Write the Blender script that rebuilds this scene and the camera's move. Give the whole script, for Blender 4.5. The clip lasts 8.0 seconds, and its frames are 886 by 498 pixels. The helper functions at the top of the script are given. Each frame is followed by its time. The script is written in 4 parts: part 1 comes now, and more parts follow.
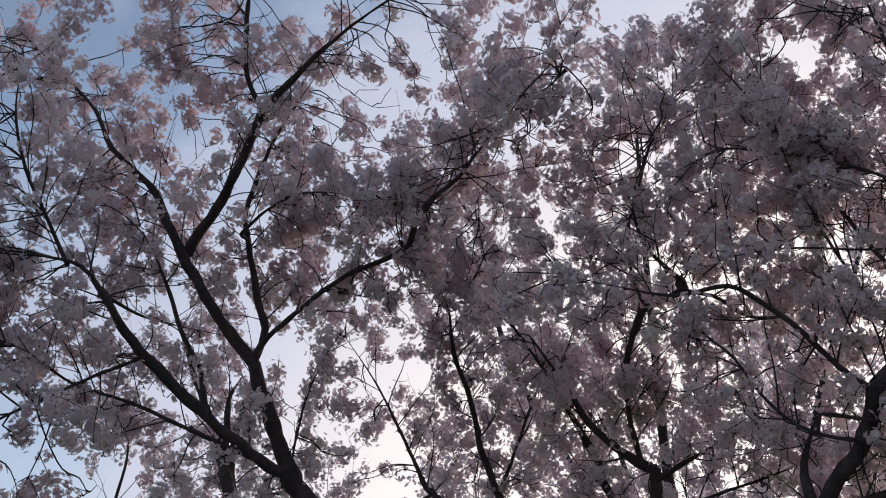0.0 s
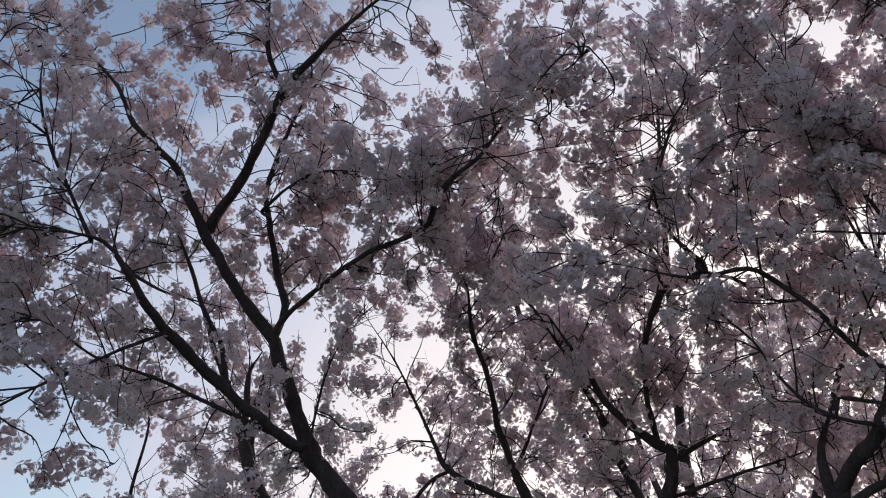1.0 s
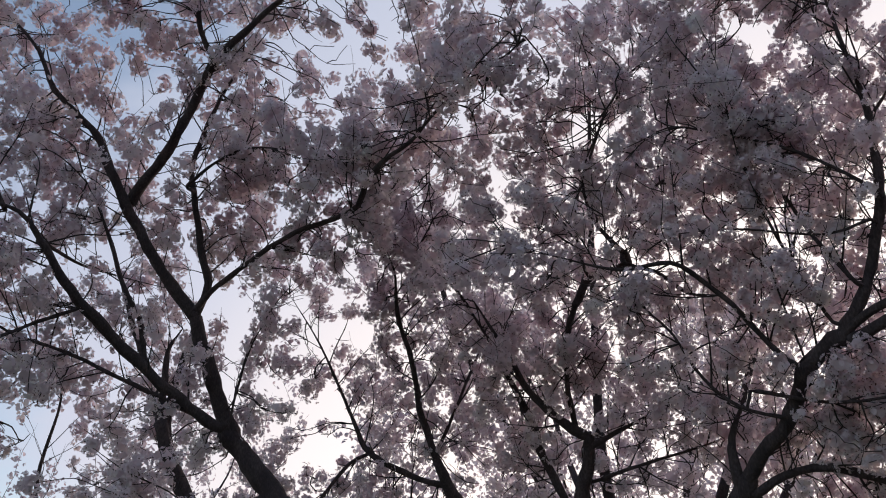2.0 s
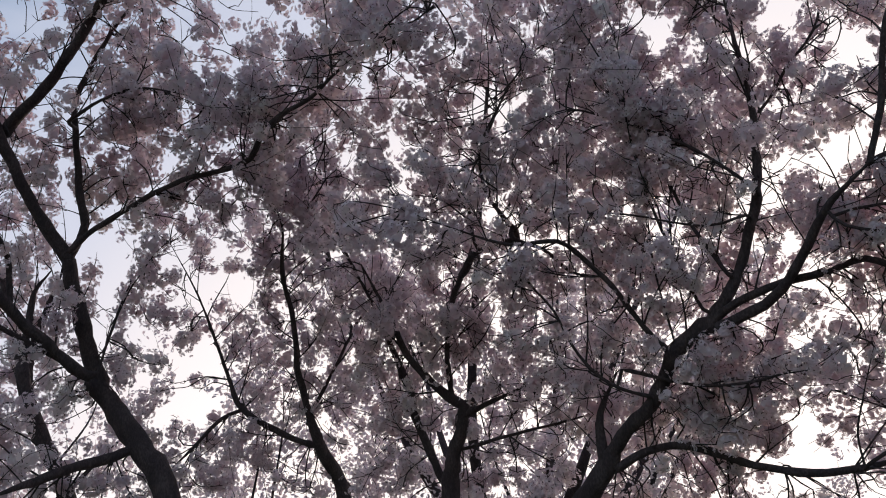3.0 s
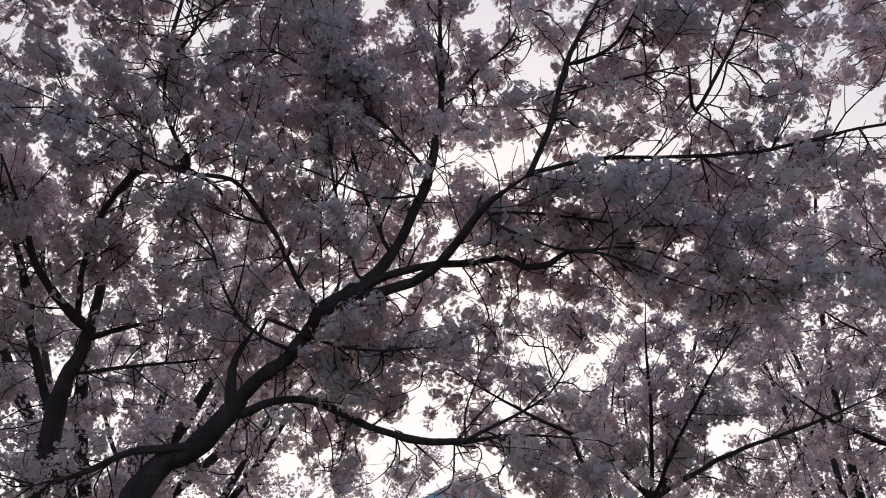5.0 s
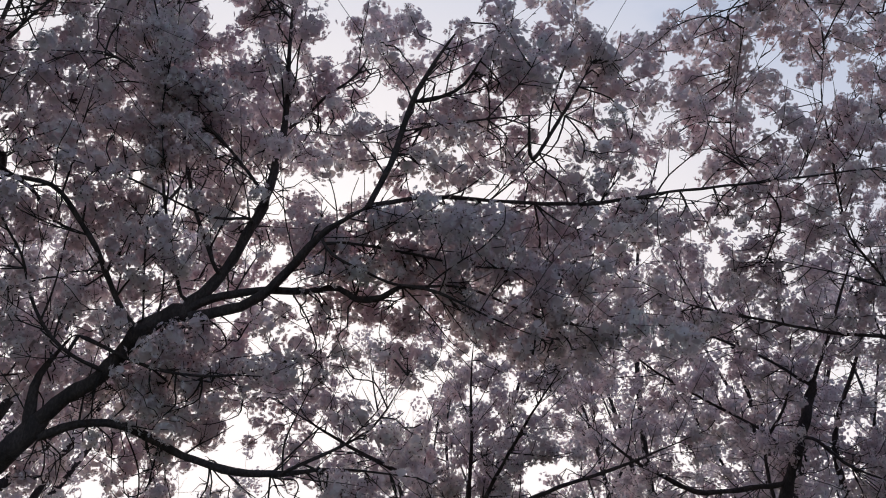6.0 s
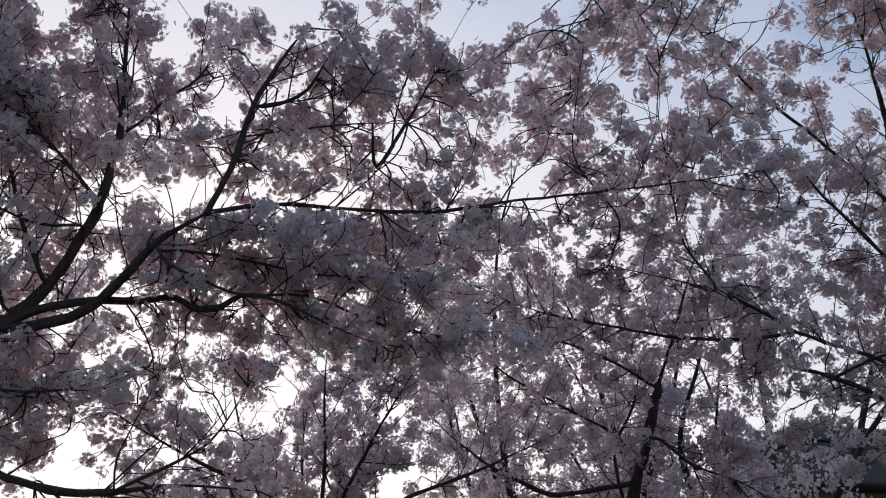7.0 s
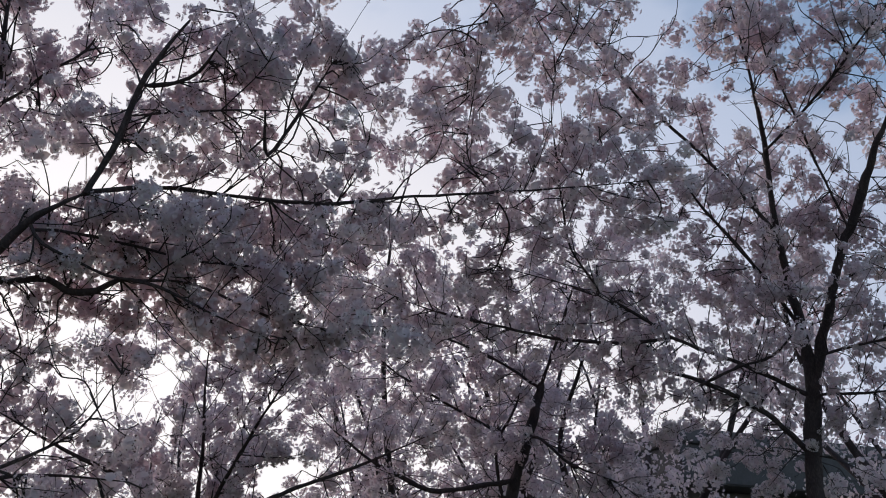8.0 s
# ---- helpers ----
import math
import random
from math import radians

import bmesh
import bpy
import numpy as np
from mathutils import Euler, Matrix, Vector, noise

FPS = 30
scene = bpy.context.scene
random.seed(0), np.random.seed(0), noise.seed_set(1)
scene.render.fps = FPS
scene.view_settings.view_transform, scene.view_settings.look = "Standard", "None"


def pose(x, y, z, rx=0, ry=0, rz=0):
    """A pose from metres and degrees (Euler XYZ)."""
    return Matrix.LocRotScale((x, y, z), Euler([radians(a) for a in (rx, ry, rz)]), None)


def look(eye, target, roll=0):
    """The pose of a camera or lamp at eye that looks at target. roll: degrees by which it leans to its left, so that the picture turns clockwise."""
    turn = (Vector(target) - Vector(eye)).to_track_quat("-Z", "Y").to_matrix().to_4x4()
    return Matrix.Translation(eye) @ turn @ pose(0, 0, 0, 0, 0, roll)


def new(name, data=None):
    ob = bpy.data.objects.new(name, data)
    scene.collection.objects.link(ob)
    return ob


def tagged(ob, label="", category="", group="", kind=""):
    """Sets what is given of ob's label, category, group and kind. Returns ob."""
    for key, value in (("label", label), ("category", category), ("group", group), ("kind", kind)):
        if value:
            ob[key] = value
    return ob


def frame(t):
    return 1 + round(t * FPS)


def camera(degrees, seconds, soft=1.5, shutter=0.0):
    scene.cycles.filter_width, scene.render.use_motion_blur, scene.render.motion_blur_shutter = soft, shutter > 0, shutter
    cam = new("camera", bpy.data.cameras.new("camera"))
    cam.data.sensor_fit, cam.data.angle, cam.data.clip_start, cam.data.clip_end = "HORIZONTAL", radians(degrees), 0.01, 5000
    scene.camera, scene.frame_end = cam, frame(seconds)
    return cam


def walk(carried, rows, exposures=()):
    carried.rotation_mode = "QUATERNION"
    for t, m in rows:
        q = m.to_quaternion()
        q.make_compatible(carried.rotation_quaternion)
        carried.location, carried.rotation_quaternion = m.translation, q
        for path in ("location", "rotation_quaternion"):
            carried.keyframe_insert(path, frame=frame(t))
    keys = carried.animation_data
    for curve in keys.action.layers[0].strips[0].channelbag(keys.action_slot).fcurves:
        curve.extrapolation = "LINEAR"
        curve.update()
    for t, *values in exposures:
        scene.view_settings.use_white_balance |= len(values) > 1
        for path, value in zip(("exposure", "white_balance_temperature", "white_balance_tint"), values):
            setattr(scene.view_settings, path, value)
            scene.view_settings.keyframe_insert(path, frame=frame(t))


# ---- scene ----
# A standing person turns slowly to the right under flowering cherry trees.
cam = camera(53.2, 8.0, soft=1.0)
ROWS = [
    # seconds, x, y, z, yaw, pitch, roll
    (0.0, 0.143, 0.180, 1.504, 0.26, 29.66, -1.54),
    (0.5, 0.139, 0.178, 1.512, 2.07, 28.21, -0.25),
    (1.0, 0.131, 0.157, 1.514, 1.57, 28.11, -0.36),
    (2.5, 0.111, 0.162, 1.542, -7.61, 25.70, -0.39),
    (3.0, 0.071, 0.166, 1.541, -12.22, 24.49, 0.18),
    (3.5, 0.004, 0.187, 1.542, -18.78, 23.50, 0.34),
    (4.0, -0.028, 0.200, 1.521, -24.99, 22.95, 0.71),
    (4.5, -0.048, 0.232, 1.521, -32.58, 22.71, 1.62),
    (4.7, -0.042, 0.231, 1.526, -34.69, 22.42, 2.29),
    (5.8, -0.009, 0.227, 1.557, -44.74, 22.27, 3.15),
    (6.0, -0.003, 0.227, 1.563, -48.24, 24.26, 2.75),
    (6.5, 0.054, 0.151, 1.578, -52.45, 24.88, 0.35),
    (7.0, 0.103, 0.113, 1.566, -57.05, 24.97, -0.96),
    (7.5, 0.119, 0.094, 1.559, -61.53, 25.11, -1.94),
    (8.0, 0.124, 0.080, 1.557, -64.38, 24.63, -1.39),
]
# seconds, stops, white balance
EXPOSURES = [(0.0, -0.12, 6300, 16), (3.0, -0.08, 6350, 15), (4.5, -0.28, 6250, 15), (6.0, -0.25, 6100, 13), (8.0, -0.26, 5900, 12)]


def carried_pose(x, y, z, yaw, pitch, roll):
    return pose(x, y, z, 0, 0, yaw) @ pose(0, 0, 0, 90 + pitch) @ pose(0, 0, 0, 0, 0, roll)


walk(cam, [(t, carried_pose(*row)) for t, *row in ROWS], exposures=EXPOSURES)

# ---- world and sun: bright thin cloud with blue holes, low veiled sun behind the trees
SUN_BEARING, SUN_HEIGHT = 36.0, 11.0
SUN_WAY = Vector((math.sin(radians(SUN_BEARING)) * math.cos(radians(SUN_HEIGHT)), math.cos(radians(SUN_BEARING)) * math.cos(radians(SUN_HEIGHT)), math.sin(radians(SUN_HEIGHT))))
world = bpy.data.worlds.new("world")
scene.world = world
world.use_nodes = True
wn, wl = world.node_tree.nodes, world.node_tree.links
wn.clear()
sky = wn.new("ShaderNodeTexSky")
sky.sky_type, sky.sun_disc = "NISHITA", False
sky.sun_elevation, sky.sun_rotation = radians(SUN_HEIGHT), radians(SUN_BEARING)
sky_light = wn.new("ShaderNodeBackground")
sky_light.inputs["Strength"].default_value = 0.22
wl.new(sky.outputs[0], sky_light.inputs[0])
place = wn.new("ShaderNodeTexCoord")
# thin cloud, brighter and warmer towards the veiled sun and the horizon, bluer overhead
toward = wn.new("ShaderNodeVectorMath")
toward.operation = "DOT_PRODUCT"
toward.inputs[1].default_value = SUN_WAY - Vector((0, 0, 0.5))
wl.new(place.outputs["Generated"], toward.inputs[0])
glow = wn.new("ShaderNodeMapRange")
glow.inputs["From Min"].default_value, glow.inputs["From Max"].default_value = -0.25, 0.75
wl.new(toward.outputs["Value"], glow.inputs[0])
cloud_colour = wn.new("ShaderNodeValToRGB")
stops = cloud_colour.color_ramp.elements
stops[0].position, stops[0].color = 0.0, (0.26, 0.30, 0.36, 1)
stops[1].position, stops[1].color = 1.0, (1.0, 0.91, 0.83, 1)
stops.new(0.48).color = (0.36, 0.42, 0.52, 1)
stops.new(0.72).color = (0.54, 0.565, 0.63, 1)
stops.new(0.86).color = (0.80, 0.75, 0.72, 1)
wl.new(glow.outputs[0], cloud_colour.inputs[0])
cloud_light = wn.new("ShaderNodeBackground")
cloud_light.inputs["Strength"].default_value = 1.32
wl.new(cloud_colour.outputs[0], cloud_light.inputs[0])
stretch = wn.new("ShaderNodeMapping")
stretch.inputs["Scale"].default_value = (1.0, 1.0, 1.6)
stretch.inputs["Location"].default_value = (0.35, 0.1, 0.0)
wl.new(place.outputs["Generated"], stretch.inputs[0])
puffs = wn.new("ShaderNodeTexNoise")
puffs.inputs["Scale"].default_value, puffs.inputs["Detail"].default_value, puffs.inputs["Roughness"].default_value = 2.6, 5.0, 0.55
wl.new(stretch.outputs[0], puffs.inputs[0])
veil = wn.new("ShaderNodeMath")
veil.operation, veil.inputs[1].default_value = "MULTIPLY_ADD", 0.75
wl.new(glow.outputs[0], veil.inputs[0])
wl.new(puffs.outputs[0], veil.inputs[2])
ramp = wn.new("ShaderNodeValToRGB")
ramp.color_ramp.elements[0].position, ramp.color_ramp.elements[1].position = 0.86, 1.08
ramp.color_ramp.elements[0].color, ramp.color_ramp.elements[1].color = (0.2, 0.2, 0.2, 1), (1, 1, 1, 1)
wl.new(veil.outputs[0], ramp.inputs[0])
mix_sky = wn.new("ShaderNodeMixShader")
wl.new(ramp.outputs[0], mix_sky.inputs[0])
wl.new(sky_light.outputs[0], mix_sky.inputs[1])
wl.new(cloud_light.outputs[0], mix_sky.inputs[2])
world_out = wn.new("ShaderNodeOutputWorld")
wl.new(mix_sky.outputs[0], world_out.inputs[0])

sun = new("sun", bpy.data.lights.new("sun", "SUN"))
sun.data.energy, sun.data.angle, sun.data.color = 1.6, radians(12), (1.0, 0.80, 0.63)
sun.matrix_world = look(SUN_WAY * 60, (0, 0, 0))


# ---- materials
def material(name, rough=0.6):
    m = bpy.data.materials.new(name)
    m.use_nodes = True
    n, l = m.node_tree.nodes, m.node_tree.links
    b = n["Principled BSDF"]
    b.inputs["Roughness"].default_value = rough
    return m, n, l, b


def speckled(name, colours, scale, rough=0.7, bump=0.3, detail=6.0, fine=8.0, coords="Object", stretched=(1, 1, 1)):
    """A surface of two or three colours mixed by noise at two scales, with relief."""
    m, n, l, b = material(name, rough)
    c, mp = n.new("ShaderNodeTexCoord"), n.new("ShaderNodeMapping")
    mp.inputs["Scale"].default_value = stretched
    l.new(c.outputs[coords], mp.inputs[0])
    broad, grain, add = n.new("ShaderNodeTexNoise"), n.new("ShaderNodeTexNoise"), n.new("ShaderNodeMath")
    broad.inputs["Scale"].default_value, grain.inputs["Scale"].default_value = scale, scale * fine
    broad.inputs["Detail"].default_value, grain.inputs["Detail"].default_value = detail, detail
    l.new(mp.outputs[0], broad.inputs[0])
    l.new(mp.outputs[0], grain.inputs[0])
    add.operation = "MULTIPLY_ADD"
    add.inputs[1].default_value = 0.5
    half = n.new("ShaderNodeMath")
    half.operation, half.inputs[1].default_value = "MULTIPLY", 0.5
    l.new(broad.outputs[0], half.inputs[0])
    l.new(grain.outputs[0], add.inputs[0])
    l.new(half.outputs[0], add.inputs[2])
    r = n.new("ShaderNodeValToRGB")
    e = r.color_ramp.elements
    e[0].position, e[1].position = 0.35, 0.65
    e[0].color, e[1].color = (*colours[0], 1), (*colours[-1], 1)
    if len(colours) == 3:
        e.new(0.5).color = (*colours[1], 1)
    l.new(add.outputs[0], r.inputs[0])
    l.new(r.outputs[0], b.inputs["Base Color"])
    bp = n.new("ShaderNodeBump")
    bp.inputs["Strength"].default_value, bp.inputs["Distance"].default_value = bump, 0.01
    l.new(grain.outputs[0], bp.inputs["Height"])
    l.new(bp.outputs[0], b.inputs["Normal"])
    return m


BARK = speckled("cherry_bark", [(0.028, 0.018, 0.020), (0.048, 0.031, 0.033), (0.092, 0.064, 0.064)], 9, 0.85, 0.9, stretched=(1.6, 1.6, 0.7))
TWIG = speckled("twig_bark", [(0.022, 0.015, 0.016), (0.048, 0.033, 0.033)], 30, 0.8, 0.3)


def petal_material(name, cream, pale, blush, through_share):
    """Thin petals: each flower its own tint from cream over pale to blush, letting some light through."""
    m, n, l, b = material(name, 0.6)
    island = n.new("ShaderNodeNewGeometry")
    c, cl = n.new("ShaderNodeTexCoord"), n.new("ShaderNodeTexNoise")
    cl.inputs["Scale"].default_value, cl.inputs["Detail"].default_value = 3.4, 4.0
    l.new(c.outputs["Object"], cl.inputs[0])
    both = n.new("ShaderNodeMath")
    both.operation, both.inputs[1].default_value = "MULTIPLY_ADD", 0.25
    l.new(island.outputs["Random Per Island"], both.inputs[0])
    spread = n.new("ShaderNodeMath")
    spread.operation, spread.inputs[1].default_value, spread.inputs[2].default_value = "MULTIPLY_ADD", 1.7, -0.5
    l.new(cl.outputs[0], spread.inputs[0])
    l.new(spread.outputs[0], both.inputs[2])
    r = n.new("ShaderNodeValToRGB")
    r.color_ramp.elements[0].color, r.color_ramp.elements[1].color = (*cream, 1), (*blush, 1)
    r.color_ramp.elements.new(0.35).color = (*pale, 1)
    l.new(both.outputs[0], r.inputs[0])
    l.new(r.outputs[0], b.inputs["Base Color"])
    b.inputs["Specular IOR Level"].default_value = 0.25
    tl, mx = n.new("ShaderNodeBsdfTranslucent"), n.new("ShaderNodeMixShader")
    l.new(r.outputs[0], tl.inputs[0])
    mx.inputs[0].default_value = through_share
    l.new(b.outputs[0], mx.inputs[1])
    l.new(tl.outputs[0], mx.inputs[2])
    l.new(mx.outputs[0], n["Material Output"].inputs[0])
    return m


PETAL = petal_material("petals", (0.80, 0.73, 0.695), (0.81, 0.71, 0.74), (0.79, 0.61, 0.67), 0.50)
CALYX = speckled("calyx", [(0.07, 0.025, 0.028), (0.13, 0.06, 0.04)], 60, 0.7, 0.0)
GRASS = speckled("lawn", [(0.045, 0.058, 0.022), (0.075, 0.088, 0.035), (0.13, 0.12, 0.06)], 0.6, 0.95, 0.5)


# ---- helpers for things and parts
def mesh_object(name, verts, faces, mats, parent=None, label="", slots=None, smooth=True):
    """One mesh object from arrays; faces: list of (faces of one size, material slot)."""
    me = bpy.data.meshes.new(name)
    sizes = [f.shape for f, _ in faces]
    loops = np.concatenate([f.ravel() for f, _ in faces]).astype(np.int32)
    totals = np.concatenate([np.full(s[0], s[1]) for s in sizes]).astype(np.int32)
    starts = np.concatenate([[0], np.cumsum(totals)[:-1]]).astype(np.int32)
    me.vertices.add(len(verts))
    me.vertices.foreach_set("co", np.asarray(verts, np.float32).ravel())
    me.loops.add(len(loops))
    me.loops.foreach_set("vertex_index", loops)
    me.polygons.add(len(totals))
    me.polygons.foreach_set("loop_start", starts)
    me.polygons.foreach_set("material_index", np.concatenate([np.full(s[0], k) for s, (_, k) in zip(sizes, faces)]).astype(np.int32))
    me.polygons.foreach_set("use_smooth", np.full(len(totals), smooth))
    me.update(calc_edges=True)
    for m in mats:
        me.materials.append(m)
    ob = new(name, me)
    if parent is not None:
        ob.parent = parent
        ob.matrix_parent_inverse = Matrix.Translation(-world_place(parent))
    return tagged(ob, label)


def world_place(ob):
    """Where a thing's own origin lies; its parts keep the world's origin."""
    return Vector(ob.location) if ob.parent is None else Vector((0, 0, 0))


def part(name, bm, mat, parent, label=""):
    """Links a bmesh, in the parent's coordinates, as one part."""
    me = bpy.data.meshes.new(name)
    bm.to_mesh(me)
    bm.free()
    me.materials.append(mat)
    ob = new(name, me)
    ob.parent = parent
    return tagged(ob, label)


rng = np.random.default_rng(7)


def smooth_run(points, step):
    """Points and radii along a soft curve through the given ones, about step apart."""
    p = np.array(points, float)
    p = np.vstack([2 * p[0] - p[1], p, 2 * p[-1] - p[-2]])
    out = []
    for i in range(1, len(p) - 2):
        n = max(1, int(round(np.linalg.norm(p[i + 1, :3] - p[i, :3]) / step)))
        for u in np.arange(n) / n:
            a, b, c, d = p[i - 1:i + 3]
            out.append(0.5 * (2 * b + (c - a) * u + (2 * a - 5 * b + 4 * c - d) * u**2 + (3 * b - a - 3 * c + d) * u**3))
    out.append(p[-2])
    return np.array(out)


def tubes(runs, sides, rough=0.0):
    """Vertices and quads of tapered tubes, closed with a tip, one for each run of (x, y, z, radius)."""
    verts, quads, tips, at = [], [], [], 0
    turn = np.arange(sides) * 2 * np.pi / sides
    for run in runs:
        p, r = run[:, :3], np.maximum(run[:, 3], 0.0012)
        way = np.gradient(p, axis=0)
        way /= np.linalg.norm(way, axis=1)[:, None] + 1e-9
        side = np.cross(way, (0.31, 0.22, 0.92))
        side /= np.linalg.norm(side, axis=1)[:, None] + 1e-9
        up = np.cross(way, side)
        ring = r[:, None] * (1 + rough * rng.standard_normal((len(p), sides)))
        v = p[:, None] + ring[..., None] * (np.cos(turn)[None, :, None] * side[:, None] + np.sin(turn)[None, :, None] * up[:, None])
        verts.append(v.reshape(-1, 3))
        verts.append(p[-1:] + way[-1:] * r[-1])
        k = at + np.arange(len(p) - 1)[:, None] * sides
        a, b = np.arange(sides)[None], (np.arange(sides)[None] + 1) % sides
        quads.append(np.stack([k + a, k + b, k + sides + b, k + sides + a], -1).reshape(-1, 4))
        last, tip = at + (len(p) - 1) * sides, at + len(p) * sides
        tips.append(np.stack([last + a[0], last + b[0], np.full(sides, tip)], -1))
        at = tip + 1
    return np.vstack(verts), np.vstack(quads), np.vstack(tips)


# A flower: five cupped petals round one middle, and a dark calyx behind.
PETALS = 5
FLOWER = [(0.0, 0.0, 0.0)]
for k in range(PETALS):
    for angle, height in ((-0.50, 0.20), (0.46, 0.34)):
        a = k * 2 * math.pi / PETALS + angle
        FLOWER.append((math.cos(a), math.sin(a), height))
FLOWER += [(0.34 * math.cos(a), 0.34 * math.sin(a), 0.14) for a in (0.0, 2.1, 4.2)] + [(0.0, 0.0, -0.8)]
FLOWER = np.array(FLOWER)
PETAL_FACES = np.array([(0, 1 + 2 * k, 2 + 2 * k) for k in range(PETALS)])
EYE_FACES = np.array([(11, 12, 13)])
CALYX_FACES = np.array([(11, 12, 14), (12, 13, 14), (13, 11, 14)])


# Farther off a flower is one scalloped cup.
CUP = np.array([(0.0, 0.0, 0.0)] + [((1.0 if k % 2 else 0.8) * math.cos(k * math.pi / 3), (1.0 if k % 2 else 0.8) * math.sin(k * math.pi / 3), 0.25) for k in range(6)])
CUP_FACES = np.array([(0, 1, 2, 3), (0, 3, 4, 5), (0, 5, 6, 1)])


def flowers(centres, facing, size, fine=True):
    """Vertices and faces of many flowers; most show their calyx."""
    n = len(centres)
    f = facing / (np.linalg.norm(facing, axis=1)[:, None] + 1e-9)
    u = np.cross(f, rng.standard_normal((n, 3)))
    u /= np.linalg.norm(u, axis=1)[:, None] + 1e-9
    w = np.cross(f, u)
    shape = FLOWER if fine else CUP
    t = shape[None] * np.ones((n, 1, 1))
    rim = slice(1, 11 if fine else 7)
    t[:, rim, :2] *= rng.uniform(0.80, 1.18, (n, t[:, rim].shape[1], 1))
    t[:, rim, 2] *= rng.uniform(0.2, 2.0, (n, 1))
    v = centres[:, None] + size[:, None, None] * (t[..., :1] * u[:, None] + t[..., 1:2] * w[:, None] + t[..., 2:] * f[:, None])
    k = (np.arange(n) * len(shape))[:, None, None]
    if not fine:
        return v.reshape(-1, 3), (k + CUP_FACES).reshape(-1, 4), np.zeros((0, 3), int)
    eyes, whole = rng.random(n) < 0.40, rng.random(n) < 0.12
    dark = np.vstack([(k[eyes] + EYE_FACES).reshape(-1, 3), (k[whole] + CALYX_FACES).reshape(-1, 3)])
    return v.reshape(-1, 3), (k + PETAL_FACES).reshape(-1, 3), dark


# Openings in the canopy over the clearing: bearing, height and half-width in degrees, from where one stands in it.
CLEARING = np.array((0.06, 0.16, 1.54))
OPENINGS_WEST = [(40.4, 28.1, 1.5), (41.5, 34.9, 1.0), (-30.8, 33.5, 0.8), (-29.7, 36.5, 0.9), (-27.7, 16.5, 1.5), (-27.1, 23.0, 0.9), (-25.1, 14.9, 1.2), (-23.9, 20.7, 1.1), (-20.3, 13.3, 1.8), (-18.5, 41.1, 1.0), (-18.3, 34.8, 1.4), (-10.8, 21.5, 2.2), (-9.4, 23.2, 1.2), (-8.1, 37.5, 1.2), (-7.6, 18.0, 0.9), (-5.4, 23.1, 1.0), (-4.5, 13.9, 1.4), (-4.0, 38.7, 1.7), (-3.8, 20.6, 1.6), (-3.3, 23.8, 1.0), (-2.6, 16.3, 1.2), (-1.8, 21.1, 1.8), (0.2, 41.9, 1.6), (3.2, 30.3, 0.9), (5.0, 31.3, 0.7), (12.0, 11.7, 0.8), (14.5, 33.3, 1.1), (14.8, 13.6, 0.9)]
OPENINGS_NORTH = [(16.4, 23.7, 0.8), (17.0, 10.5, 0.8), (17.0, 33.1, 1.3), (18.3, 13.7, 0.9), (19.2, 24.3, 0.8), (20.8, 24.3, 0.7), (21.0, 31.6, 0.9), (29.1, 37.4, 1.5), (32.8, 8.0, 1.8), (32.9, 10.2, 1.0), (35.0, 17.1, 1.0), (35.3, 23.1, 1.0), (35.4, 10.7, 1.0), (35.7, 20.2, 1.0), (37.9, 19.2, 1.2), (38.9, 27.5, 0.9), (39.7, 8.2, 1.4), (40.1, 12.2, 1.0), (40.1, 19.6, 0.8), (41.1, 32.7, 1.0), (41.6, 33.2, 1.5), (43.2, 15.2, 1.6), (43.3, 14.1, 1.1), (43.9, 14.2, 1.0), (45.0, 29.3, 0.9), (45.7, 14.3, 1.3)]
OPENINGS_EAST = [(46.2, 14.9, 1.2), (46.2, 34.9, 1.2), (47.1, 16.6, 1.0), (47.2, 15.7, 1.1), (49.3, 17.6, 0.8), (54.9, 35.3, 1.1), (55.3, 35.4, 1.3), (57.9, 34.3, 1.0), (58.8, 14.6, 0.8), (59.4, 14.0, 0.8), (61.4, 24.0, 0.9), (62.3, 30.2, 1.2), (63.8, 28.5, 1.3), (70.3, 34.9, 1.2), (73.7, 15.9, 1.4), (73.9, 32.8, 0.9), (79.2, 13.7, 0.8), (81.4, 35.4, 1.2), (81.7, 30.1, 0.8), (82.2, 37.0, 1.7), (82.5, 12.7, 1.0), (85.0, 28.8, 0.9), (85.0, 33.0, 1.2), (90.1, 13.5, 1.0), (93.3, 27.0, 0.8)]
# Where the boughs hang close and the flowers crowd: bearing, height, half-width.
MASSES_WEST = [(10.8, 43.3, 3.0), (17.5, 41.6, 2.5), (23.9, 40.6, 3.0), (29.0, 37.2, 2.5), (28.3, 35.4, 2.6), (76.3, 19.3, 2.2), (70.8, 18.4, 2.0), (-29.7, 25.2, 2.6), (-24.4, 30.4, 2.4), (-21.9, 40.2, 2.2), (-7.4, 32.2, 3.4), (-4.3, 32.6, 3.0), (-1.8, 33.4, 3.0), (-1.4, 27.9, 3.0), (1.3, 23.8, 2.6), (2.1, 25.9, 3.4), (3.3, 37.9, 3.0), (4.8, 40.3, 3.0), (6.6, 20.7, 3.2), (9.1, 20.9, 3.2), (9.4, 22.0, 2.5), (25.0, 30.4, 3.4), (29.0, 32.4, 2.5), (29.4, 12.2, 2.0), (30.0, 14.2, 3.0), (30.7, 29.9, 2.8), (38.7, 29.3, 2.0)]
